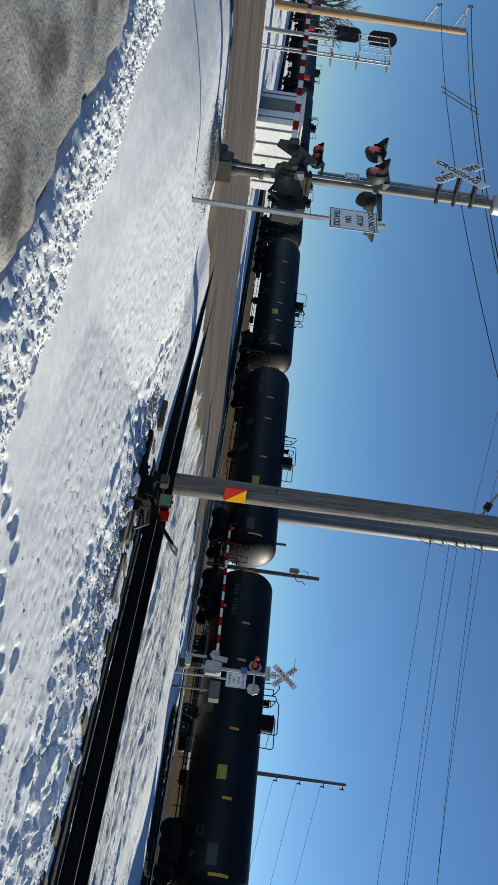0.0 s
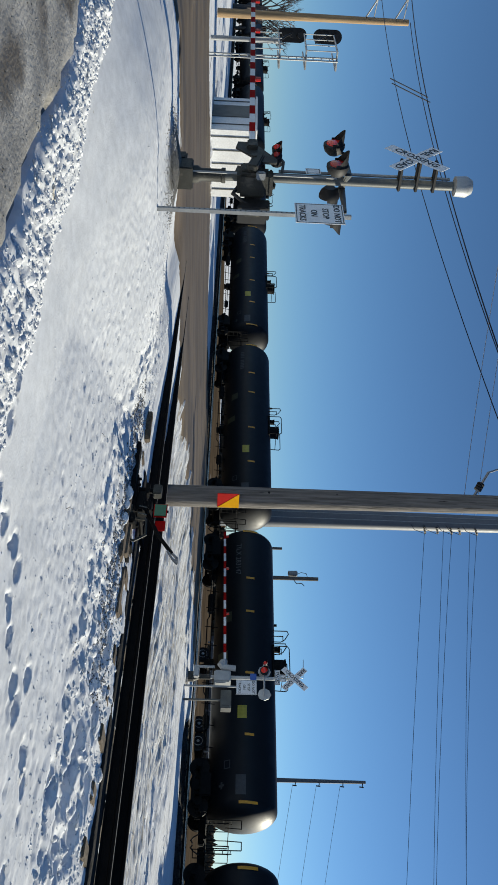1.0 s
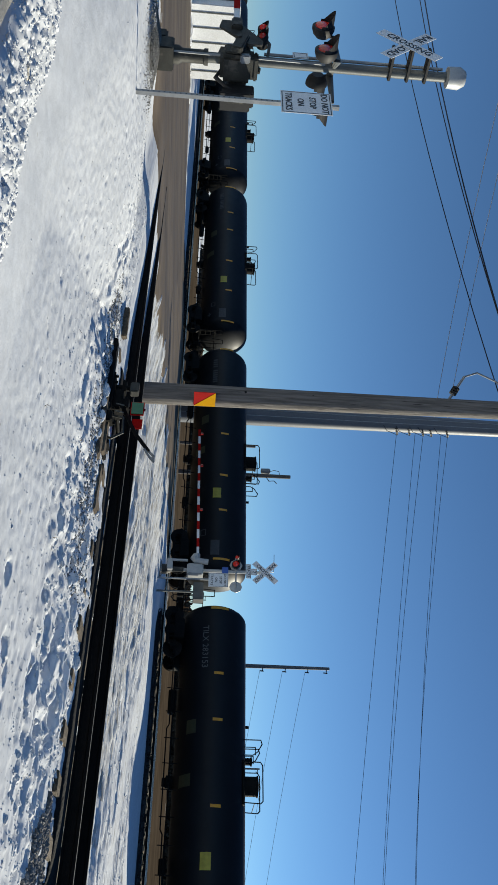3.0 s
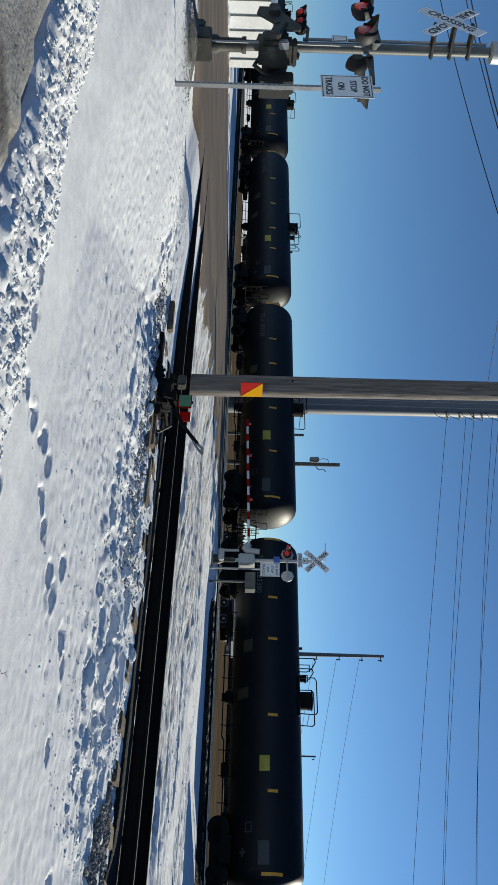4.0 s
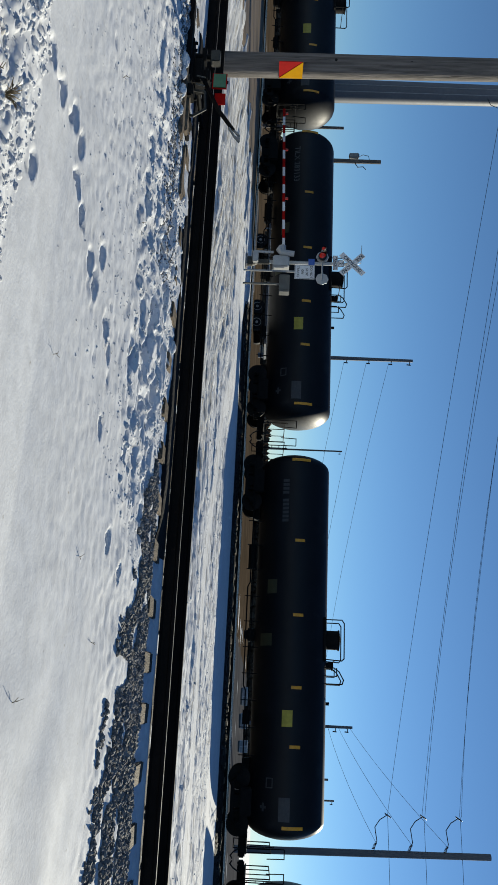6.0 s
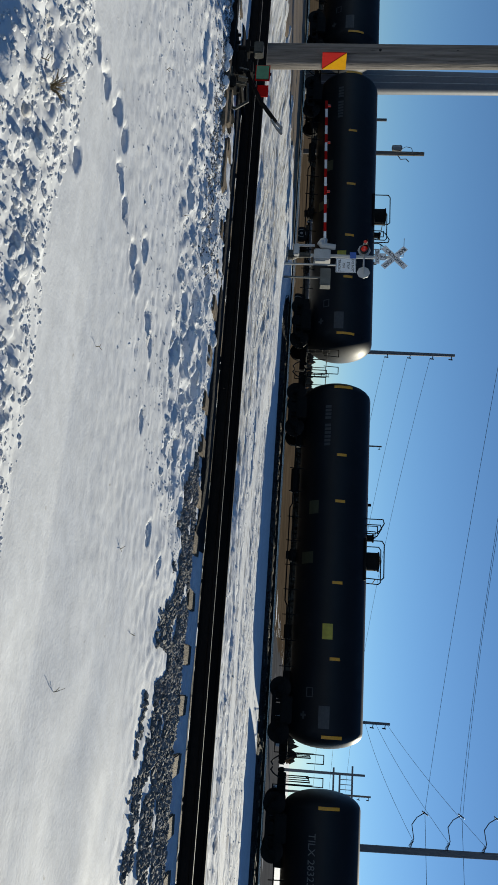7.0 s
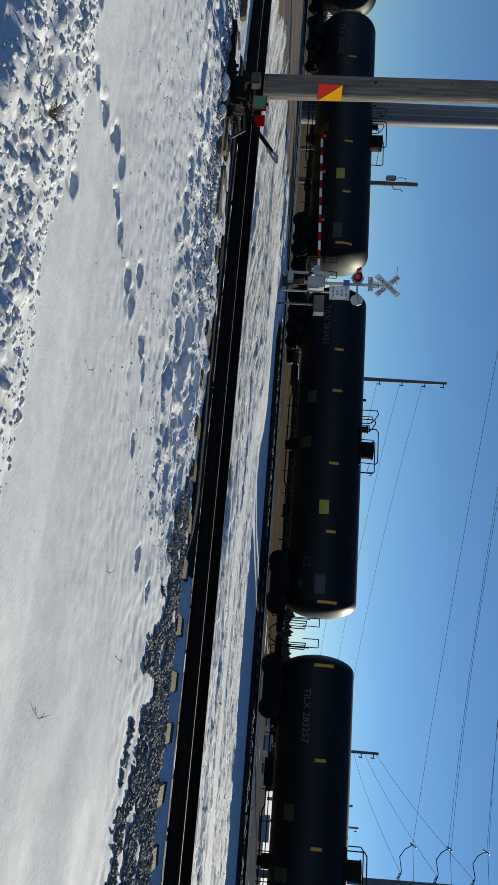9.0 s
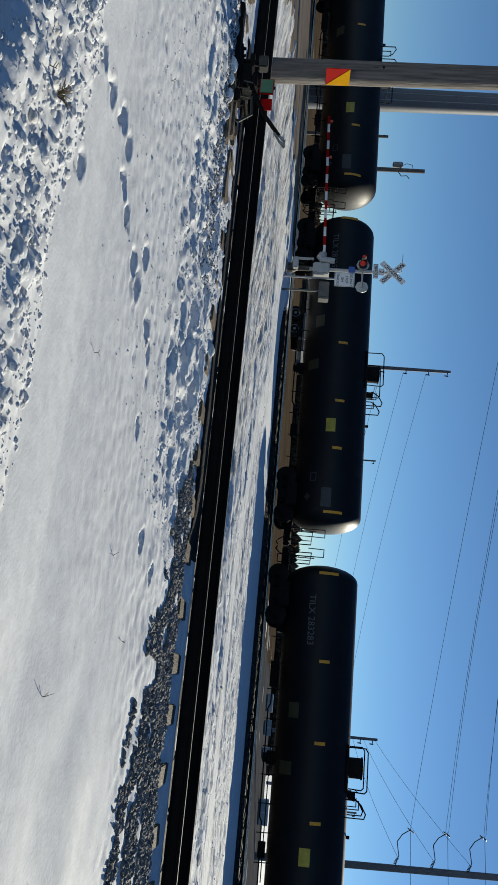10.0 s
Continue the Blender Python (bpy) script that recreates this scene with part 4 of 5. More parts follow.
def gate_arm(parent, x, y, z, length, drop):
    arm = part("gate_arm", box(B(), x - length, x, y - 0.02, y + 0.02, z - 0.05, z + 0.05, m=Matrix.Translation((x, y, z)) @ pose(0, 0, 0, 0, drop, 0) @ Matrix.Translation((-x, -y, -z))), M_WHITE, parent, "striped crossing gate arm")
    n = int(length / 0.82)
    for i in range(n):
        a = x - 0.5 - i * 0.82
        part("red_band", box(B(), a - 0.4, a, y - 0.024, y + 0.024, z - 0.053, z + 0.053, m=Matrix.Translation((x, y, z)) @ pose(0, 0, 0, 0, drop, 0) @ Matrix.Translation((-x, -y, -z))), M_RED, arm)
    for d in (0.35 * length, 0.7 * length, 0.97 * length):
        zz = z - math.sin(radians(-drop)) * d
        part("arm_lamp", rod(B(), (x - d, y, zz + 0.06), (x - d, y, zz + 0.17), 0.05, seg=10), M_RED_LENS, arm)
    return arm


near_sig = thing("crossing_signal", pose(-13.38, 6.12, 0.45), "grey crossing signal with crossbuck, flashers and lowered gate", "crossing signal", "crossing signals")
part("foundation", lathe(B(), [(0.34, -0.2), (0.34, 0.02), (0.3, 0.05)], 20), M_GRAVEL, near_sig)
bm = B()
box(bm, -0.2, 0.2, -0.2, 0.2, 0.02, 0.42, 0.02)
part("junction_box_base", bm, M_CAST, near_sig)
part("side_box", box(B(), -0.48, -0.2, -0.2, 0.1, 0.02, 0.3, 0.03), M_CAST, near_sig)
part("base_collar", lathe(B(), [(0.15, 0.42), (0.15, 0.5), (0.11, 0.56), (0.11, 0.9), (0.13, 0.92), (0.13, 0.98)], 16), M_CAST, near_sig, smooth=True)
part("mast", rod(B(), (0, 0, 0.3), (0.0, 0, 5.0), 0.085, 0.08, 18), M_GREY, near_sig, smooth=True)
part("mast_cap", lathe(B(), [(0.06, -0.02), (0.17, 0.0), (0.18, 0.2), (0.12, 0.3), (0.03, 0.32)], 18, pose(0, 0, 4.98)), M_SILVER, near_sig, "domed grey bell on the mast top", True)
bm = B()
box(bm, -0.1, 0.34, -0.2, 0.24, 1.18, 1.72, 0.06)
box(bm, -0.02, 0.26, -0.24, -0.2, 1.26, 1.64, 0.015)
box(bm, 0.02, 0.3, -0.16, 0.2, 1.72, 1.8, 0.02)
part("gate_mechanism", bm, M_CAST, near_sig, "grey cast gate motor housing")
bm = B()
rod(bm, (0.12, -0.27, 1.5), (0.12, -0.2, 1.5), 0.09, seg=16)
part("cover", bm, M_GREY, near_sig)
bm = B()
box(bm, -0.42, 0.1, -0.4, -0.3, 1.28, 1.46, 0.02, m=pose(0, 0, 0.12, 0, 14, 0))
box(bm, -0.62, -0.32, -0.42, -0.3, 1.34, 1.52, 0.02)
for k in range(2):
    # long cranked side plates that carry the arm
    w_ = -0.34 + k * 0.44
    a_ = [bm.verts.new((x_, w_ + o_, z_)) for o_ in (0.0, 0.035) for x_, z_ in ((-0.66, 1.18), (-0.42, 1.14), (0.16, 1.62), (0.16, 1.84), (0.02, 1.86), (-0.66, 1.44))]
    bm.faces.new(a_[:6])
    bm.faces.new(list(reversed(a_[6:])))
    for q_ in range(6):
        bm.faces.new((a_[q_], a_[(q_ + 1) % 6], a_[6 + (q_ + 1) % 6], a_[6 + q_]))
part("arm_bracket", bm, M_CAST, near_sig)
part("drive_shaft", rod(B(), (0.05, -0.42, 1.46), (0.05, 0.4, 1.46), 0.05, seg=12), M_CAST, near_sig)
part("latch", box(B(), 0.3, 0.4, -0.26, -0.12, 1.5, 1.66, 0.02), M_GALV, near_sig)
bm = B()
box(bm, -0.35, 0.75, 0.30, 0.38, 1.32, 1.62, 0.02)
part("counterweight", bm, M_CAST, near_sig)
bm = B()
box(bm, 0.32, 0.62, 0.25, 0.5, 1.24, 1.76, 0.02)
box(bm, 0.62, 0.70, 0.22, 0.53, 1.20, 1.70, 0.015)
rail_run(bm, [(0.2, 0.1, 1.2), (0.34, 0.16, 1.12), (0.46, 0.24, 1.3), (0.5, 0.3, 1.45)], 0.03, 8)
part("weight_plate", bm, M_BLACK, near_sig)
gate_arm(near_sig, -0.5, -0.38, 1.42, 9.2, 0.0)
part("crossarm", rail_run(B(), [(-0.5, -0.26, 3.06), (0.35, -0.26, 3.06), (0.0, 0.0, 3.06)], 0.035, 8), M_GREY, near_sig)
part("crossarm", rail_run(B(), [(0.5, 0.32, 3.06), (-0.35, 0.29, 3.06), (0.0, 0.0, 3.06)], 0.035, 8), M_GREY, near_sig)
for lx, ly, turn, on in ((-0.5, -0.42, 0, True), (0.35, -0.42, 0, False), (-0.35, 0.45, 180, False), (0.5, 0.48, 180, False)):
    lamp_head(near_sig, lx, ly, 2.86, turn, on, 0.19)
    part("lamp_hanger", rod(B(), (lx, ly + (0.12 if turn == 0 else -0.12), 2.86), (lx, ly + (0.15 if turn == 0 else -0.15), 3.09), 0.03, seg=8), M_BLACK, near_sig)
lamp_head(near_sig, -0.38, -0.36, 1.86, 15, True, 0.09)
lamp_head(near_sig, -0.2, -0.3, 1.86, 15, False, 0.09)
part("lamp_bracket", rail_run(B(), [(-0.38, -0.26, 1.86), (-0.2, -0.2, 1.98), (0, 0, 1.95)], 0.025, 8), M_GREY, near_sig)
crossbuck(near_sig, -0.1, -0.42, 4.25, 1.0)
for z in (4.0, 4.3, 4.6):
    part("clamp", box(B(), -0.1, 0.1, -0.42, 0.1, z - 0.025, z + 0.025, 0.01), M_BLACK, near_sig)
board(near_sig, -0.1, -0.11, 2.5, 0.2, 0.26, [], 0.05, "notice")
part("conduit", rail_run(B(), [(0.1, -0.1, 0.3), (0.12, -0.1, 2.9)], 0.02, 8), M_GALV, near_sig)
part("conduit", rail_run(B(), [(-0.1, -0.08, 1.9), (-0.1, -0.08, 4.9)], 0.028, 8), M_GALV, near_sig, "bright steel conduit")

near_sign = thing("road_sign", pose(-10.92, 5.54, 0.48), "white do-not-stop road sign on a perforated steel post", "road sign", "track warning signs")
part("post", box(B(), -0.028, 0.028, -0.028, 0.028, -0.3, 2.85), M_GALV, near_sign)
for i in range(40):
    if i < 30:
        part("post_hole", rod(B(), (0, -0.0295, 0.1 + i * 0.075), (0, -0.028, 0.1 + i * 0.075), 0.011, seg=8), M_BLACK, near_sign)
board(near_sign, 0, -0.035, 2.38, 0.61, 0.72, ["DO NOT", "STOP", "ON", "TRACKS"], 0.132, gap=1.28)

far_sig = thing("crossing_signal", pose(-16.4, 27.5, 0.4), "silver crossing signal with crossbuck, flashers and lowered gate", "crossing signal", "crossing signals")
part("foundation", lathe(B(), [(0.32, -0.3), (0.32, 0.06), (0.28, 0.1)], 18), M_GRAVEL, far_sig)
part("mast", rod(B(), (0, 0, 0.0), (0, 0, 4.1), 0.07, 0.065, 16), M_SILVER, far_sig, smooth=True)
bm = B()
box(bm, -0.16, 0.34, -0.3, 0.2, 1.08, 1.72, 0.05)
rail_run(bm, [(-0.5, -0.3, 1.40), (-0.36, -0.3, 1.32), (-0.26, -0.3, 1.40), (-0.22, -0.28, 1.9)], 0.11, 10)
part("gate_mechanism", bm, M_SILVER, far_sig)
part("base_casting", lathe(B(), [(0.2, 0.1), (0.19, 0.3), (0.1, 0.5), (0.1, 0.95)], 14), M_CAST, far_sig)
part("terminal_box", box(B(), -0.34, 0.14, -0.3, -0.1, 0.3, 0.52, 0.03), M_SILVER, far_sig)
bm = B()
rail_run(bm, [(-0.25, -0.3, 0.5), (-0.25, -0.3, 1.1)], 0.05, 8)
rod(bm, (-0.55, -0.28, 1.45), (-0.2, -0.28, 1.45), 0.12, seg=14)
part("counterweight", bm, M_SILVER, far_sig)
gate_arm(far_sig, -0.45, -0.2, 1.48, 6.6, -1.6)
board(far_sig, 0.60, -0.36, 2.31, 0.61, 0.76, ["DO NOT", "STOP", "ON", "TRACKS"], 0.132, gap=1.28)
part("post", box(B(), 0.55, 0.61, -0.35, -0.3, -0.2, 2.6), M_GALV, far_sig)
part("blue_notice", box(B(), -0.14, 0.14, -0.09, -0.08, 2.46, 2.70), M_BLUE, far_sig, "small blue notice plate")
part("crossarm", rod(B(), (-0.6, -0.05, 3.0), (0.75, -0.05, 3.0), 0.035, seg=8), M_SILVER, far_sig)
lamp_head(far_sig, -0.22, -0.2, 3.0, 0, True, 0.17)
lamp_head(far_sig, -0.62, -0.05, 3.05, 0, True, 0.1)
for x in (-0.25, 0.7):
    part("backboard", lathe(B(), [(0.25, -0.01), (0.25, 0.01)], 8, pose(x, -0.06 + 0.02 * x, 3.0, 90)), M_SILVER, far_sig, "pale octagonal lamp backboard")
board(far_sig, 0.0, -0.09, 3.50, 0.64, 0.19, ["TRACKS"], 0.14, "track_count_sign")
board(far_sig, 0.02, -0.09, 3.72, 0.30, 0.23, ["2"], 0.2, "track_count_sign")
crossbuck(far_sig, 0.05, -0.12, 4.15)
part("antenna", rail_run(B(), [(0.0, 0.05, 4.1), (-0.1, 0.05, 4.5), (-0.35, 0.05, 4.52), (-0.9, 0.05, 4.54)], 0.012, 5), M_GALV, far_sig)
bm = B()
box(bm, 0.52, 1.26, 0.0, 0.35, 1.36, 1.76, 0.02)
box(bm, 0.60, 1.18, -0.02, 0.0, 1.42, 1.70, 0.005)
box(bm, 0.86, 0.92, 0.1, 0.16, -0.2, 1.36)
part("relay_case", bm, M_GREY, far_sig)


# ---- left of the road: block signal, cabin ----
block_signal = thing("block_signal", pose(-29.6, 9.0, 0.3), "silver ladder signal mast with two black oval heads", "railway signal")
part("mast", rod(B(), (-1.2, 0, 0), (-1.2, 0, 2.6), 0.09, 0.08, 14), M_GALV, block_signal)
for x in (0.0, 0.3):
    part("ladder_rail", rod(B(), (0.45 + x, 0, 0.1), (0.45 + x, 0, 4.6), 0.03, seg=8), M_SILVER, block_signal)
for i in range(15):
    part("rung", rod(B(), (0.45, 0, 0.4 + i * 0.28), (0.75, 0, 0.4 + i * 0.28), 0.02, seg=6), M_SILVER, block_signal)
for z in (1.7, 2.6, 3.5, 4.55):
    part("platform_rail", rail_run(B(), [(-1.1, -0.3, z), (0.7, -0.3, z), (0.7, 0.3, z), (-1.1, 0.3, z)], 0.025), M_SILVER, block_signal)
for x in (-1.1, -0.5, 0.1, 0.7):
    for z in (1.7, 3.5):
        part("platform_post", rail_run(B(), [(x, -0.3, z), (x, -0.3, z + 1.0)], 0.02), M_SILVER, block_signal)
for z in (3.15, 4.45):
    bm = B()
    hm = pose(-2.3, 0.1, z, 0, 0, 72)
    for k in range(28):
        a = 2 * math.pi * k / 28
        cz = 0.28 if math.sin(a) >= 0 else -0.28
        bm.verts.new(hm @ Vector((0.25 * math.cos(a), 0.03, cz + 0.25 * math.sin(a))))
    rim = list(bm.verts)
    front = [bm.verts.new(v.co + hm.to_3x3() @ Vector((0, -0.06, 0))) for v in rim]
    bm.faces.new(rim)
    bm.faces.new(list(reversed(front)))
    for k in range(28):
        bm.faces.new((rim[k], rim[(k + 1) % 28], front[(k + 1) % 28], front[k]))
    head = part("signal_head", bm, M_BLACK, block_signal, "black oval signal backboard")
    for dz in (-0.28, 0, 0.28):
        part("hood", lathe(B(), [(0.1, 0.0), (0.1, 0.22)], 12, pose(-2.3, 0.1, z + dz, 0, 0, 72) @ pose(0, -0.03, 0, 90)), M_BLACK, head)
    part("bracket", rail_run(B(), [(-2.2, 0, z), (-1.7, 0, z - 0.3), (-1.2, 0, z - 0.5)], 0.04, 8), M_BLACK, block_signal)

cabin = thing("equipment_cabin", pose(-34.4, 14.5, 0.35) @ pose(0, 0, 0, 0, 0, 8), "white ribbed metal equipment cabin beside the road", "equipment cabin")
part("wall", box(B(), -1.3, 1.3, -1.6, 1.6, 0, 1.95, 0.02), M_WALL, cabin)
for i in range(5):
    part("rib", box(B(), 1.3, 1.33, -1.3 + i * 0.62, -1.26 + i * 0.62, 0.05, 1.9), M_GREY, cabin)
for i in range(4):
    part("rib", box(B(), -1.0 + i * 0.62, -0.96 + i * 0.62, -1.63, -1.6, 0.05, 1.9), M_GREY, cabin)
part("roof", box(B(), -1.38, 1.38, -1.68, 1.68, 1.95, 2.03, 0.02), M_WALL, cabin)
part("door", box(B(), -0.6, 0.3, -1.635, -1.605, 0.08, 1.8), M_GREY, cabin)


# ---- switch stand and timbers by the siding ----
stand = thing("switch_stand", pose(-8.25, 9.0, 0.0), "black switch stand with red and green targets and lever", "switch stand")
bm = B()
box(bm, -0.42, 0.32, -0.22, 0.22, 0.26, 0.32, 0.01)
box(bm, -0.16, 0.26, -0.15, 0.15, 0.32, 0.46, 0.03)
box(bm, -0.02, 0.22, -0.12, 0.10, 0.46, 0.55, 0.03)
for x in (-0.36, -0.24, 0.29):
    for y in (-0.17, 0.17):
        rod(bm, (x, y, 0.32), (x, y, 0.36), 0.022, seg=6)
part("base", bm, M_IRON, stand)
bm = B()
rod(bm, (-0.28, 0.0, 0.3), (-0.28, 0.0, 0.60), 0.055, 0.04, 10)
box(bm, -0.40, -0.17, -0.07, 0.07, 0.42, 0.48, 0.01)
part("column", bm, M_IRON, stand)
part("lock_box", box(B(), -0.36, -0.16, -0.08, 0.06, 0.54, 0.67, 0.015), M_CAST, stand, "worn grey cast lock box")
part("spindle", rod(B(), (0.12, 0, 0.5), (0.14, 0, 0.80), 0.022, seg=10), M_IRON, stand)
part("target", box(B(), 0.06, 0.28, -0.012, 0.0, 0.60, 0.77, m=pose(0, -0.06, 0)), M_GREEN, stand, "small green target plate")
part("target", box(B(), 0.04, 0.30, -0.004, 0.004, 0.585, 0.785, m=pose(0, -0.052, 0)), M_RED, stand, "red edge of the target plate")
part("target", box(B(), 0.30, 0.47, -0.012, 0.0, 0.62, 0.77, m=pose(0, 0.0, 0, 0, 0, 8)), M_RED, stand, "small red target plate")
bm = B()
rail_run(bm, [(0.10, 0.02, 0.46), (0.55, 0.06, 0.68), (0.86, 0.08, 0.90)], 0.030, 8)
part("lever", bm, M_IRON, stand)
bm = B()
rail_run(bm, [(0.80, 0.10, 0.86), (0.93, 0.10, 0.98), (1.02, 0.09, 0.98), (0.98, 0.06, 0.92), (0.84, 0.06, 0.84)], 0.018, 6)
part("lever_handle", bm, M_GALV, stand, "bare steel handle worn bright")
bm = B()
rail_run(bm, [(0.36, -0.10, 0.30), (0.42, -0.12, 0.50), (0.70, -0.12, 0.52), (0.80, -0.10, 0.36), (0.76, -0.08, 0.28)], 0.018, 6)
part("lever_rest", bm, M_CAST, stand, "bent grey steel lever rest")
for x in (0.20, 0.34):
    part("pin", rod(B(), (x, -0.18, 0.38), (x + 0.03, -0.18, 0.50), 0.010, seg=6), M_GREY, stand)
part("foot_latch", box(B(), 0.42, 0.62, -0.30, -0.22, 0.25, 0.36, 0.02), M_IRON, stand)
part("connecting_rod", rod(B(), (0.05, 0.1, 0.36), (0.1, 1.4, 0.36), 0.03, seg=8), M_IRON, stand)
bm = B()
for i in range(3):
    box(bm, 0.64 + i * 0.17, 0.74 + i * 0.17, -0.12, 0.1, 0.26, 0.31 + 0.03 * (i % 2), 0.02)
part("rod_clamp", bm, M_IRON, stand)


def timber(x0, x1, y, z, deep, wide, turn, mat_, label):
    bm = box(B(), -(x1 - x0) / 2, (x1 - x0) / 2, -wide / 2, wide / 2, -deep, 0.0, 0.014)
    bmesh.ops.subdivide_edges(bm, edges=[e for e in bm.edges if e.calc_length() > 0.5], cuts=9)
    for v in bm.verts:
        v.co += Vector((0, 0.012, 0.010)) * noise.noise((v.co.x * 6 + x0, v.co.y * 9, v.co.z * 9))
    t_ = tagged(mesh_object("timber", bm, mat_), label, "timber", "timbers by the switch")
    t_.matrix_world = pose((x0 + x1) / 2, y, z, 0, 0, turn)


# the first timber is black all over, standing for its side in shade
timber(-9.25, -8.2, 8.74, 0.30, 0.22, 0.2, 1.5, M_IRON, "switch timber coloured black as its side in shade, half buried in snow")
timber(-8.18, -6.9, 8.66, 0.28, 0.16, 0.16, -1.0, M_TIE, "weathered tan timber half buried in snow")
timber(-8.05, -7.15, 8.86, 0.31, 0.14, 0.13, 2.0, M_TIE, "weathered tan timber beside the switch stand")
timber(-7.0, -6.2, 8.98, 0.29, 0.14, 0.16, -3.0, M_TIE, "short weathered timber end by the siding")
timber(-10.35, -9.75, 9.05, 0.36, 0.10, 0.12, 9.0, M_TIE, "short weathered timber end poking through snow")
# snow heaped against the timbers
for x, y, r in ((-8.0, 8.5, 0.09), (-7.78, 8.5, 0.06), (-7.5, 8.49, 0.075), (-7.2, 8.5, 0.05)):
    bm = B()
    bmesh.ops.create_icosphere(bm, subdivisions=4, radius=1.0)
    for v in bm.verts:
        v.co *= 1 + 0.3 * noise.noise((v.co.x * 2 + x, v.co.y * 2, v.co.z * 2)) + 0.1 * noise.noise((v.co.x * 6 + x, v.co.y * 6, v.co.z * 6))
        v.co = Vector((v.co.x * r * 1.3, v.co.y * r * 0.8, v.co.z * r * 0.7))
    clod = tagged(mesh_object("snow_clod", bm, M_SNOW, True), "rounded clod of clean snow against a timber", "snow", "snow clods by the switch")
    clod.matrix_world = pose(x, y, 0.25)

# trailer parked beyond the main line
trailer = thing("flatbed_trailer", pose(-24.5, 46.5, 0.1), "grey flatbed trailer with pale dual wheels beyond tracks", "trailer")
part("deck", box(B(), -5.5, 3.2, -1.2, 1.2, 1.0, 1.15, 0.02), M_TRUCK, trailer)
part("frame_rail", box(B(), -5.2, 3.0, -0.6, 0.6, 0.75, 1.0, 0.02), M_TRUCK, trailer)
for x in (0.6, 1.7, -4.2):
    for s in (-1, 1):
        w = part("wheel", lathe(B(), [(0.25, -0.16), (0.46, -0.15), (0.5, -0.1), (0.5, 0.1), (0.46, 0.15), (0.25, 0.16)], 22, pose(x, s * 1.0, 0.5, 90)), M_RUBBER, trailer, smooth=True)
        part("rim", lathe(B(), [(0.3, 0.0), (0.28, 0.17), (0.12, 0.12), (0.08, 0.18)], 18, pose(x, s * 1.0, 0.5, 90 * -s if s > 0 else 90)), M_RIM, w)
for x in (-5.0, -3.4, -1.8, -0.2, 2.4):
    part("stake", box(B(), x - 0.05, x + 0.05, -1.25, -1.2, 0.8, 1.3), M_SILVER, trailer)


# ---- ties: each a piece of its track ----
def tie_mesh():
    bm = box(B(), -0.115, 0.115, -1.6, 1.6, -0.18, 0.0, 0.012)
    for v in bm.verts:
        v.co += Vector((0.006, 0.0, 0.005)) * noise.noise((v.co.x * 31, v.co.y * 2.1, v.co.z * 17))
    me_ = bpy.data.meshes.new("tie")
    bm.to_mesh(me_)
    bm.free()
    me_.materials.append(M_TIE)
    return me_


random.seed(9)
TIE = tie_mesh()
for i in range(118):
    ob = new("tie", TIE)
    ob.parent = near_track
    ob.matrix_local = pose(-58 + i * 0.6 + random.uniform(-0.03, 0.03), 10.72 + random.uniform(-0.07, 0.05), 0.292 + random.uniform(-0.012, 0.004), 0, random.uniform(-2, 2), random.uniform(-1.5, 1.5))
for i in range(110):
    ob = new("tie", TIE)
    ob.parent = main_track
    ob.matrix_local = pose(-48 + i * 0.56, 37.13, 0.37)


# ---- loose stuff: snow crumbs, ploughed lumps, ballast stones ----
def ground_z(x, y):
    i = np.clip(np.searchsorted(gx, x), 1, nx - 1)
    j = np.clip(np.searchsorted(gy, y), 1, ny - 1)
    fx = (x - gx[i - 1]) / (gx[i] - gx[i - 1])
    fy = (y - gy[j - 1]) / (gy[j] - gy[j - 1])
    return (Z[j - 1, i - 1] * (1 - fx) + Z[j - 1, i] * fx) * (1 - fy) + (Z[j, i - 1] * (1 - fx) + Z[j, i] * fx) * fy


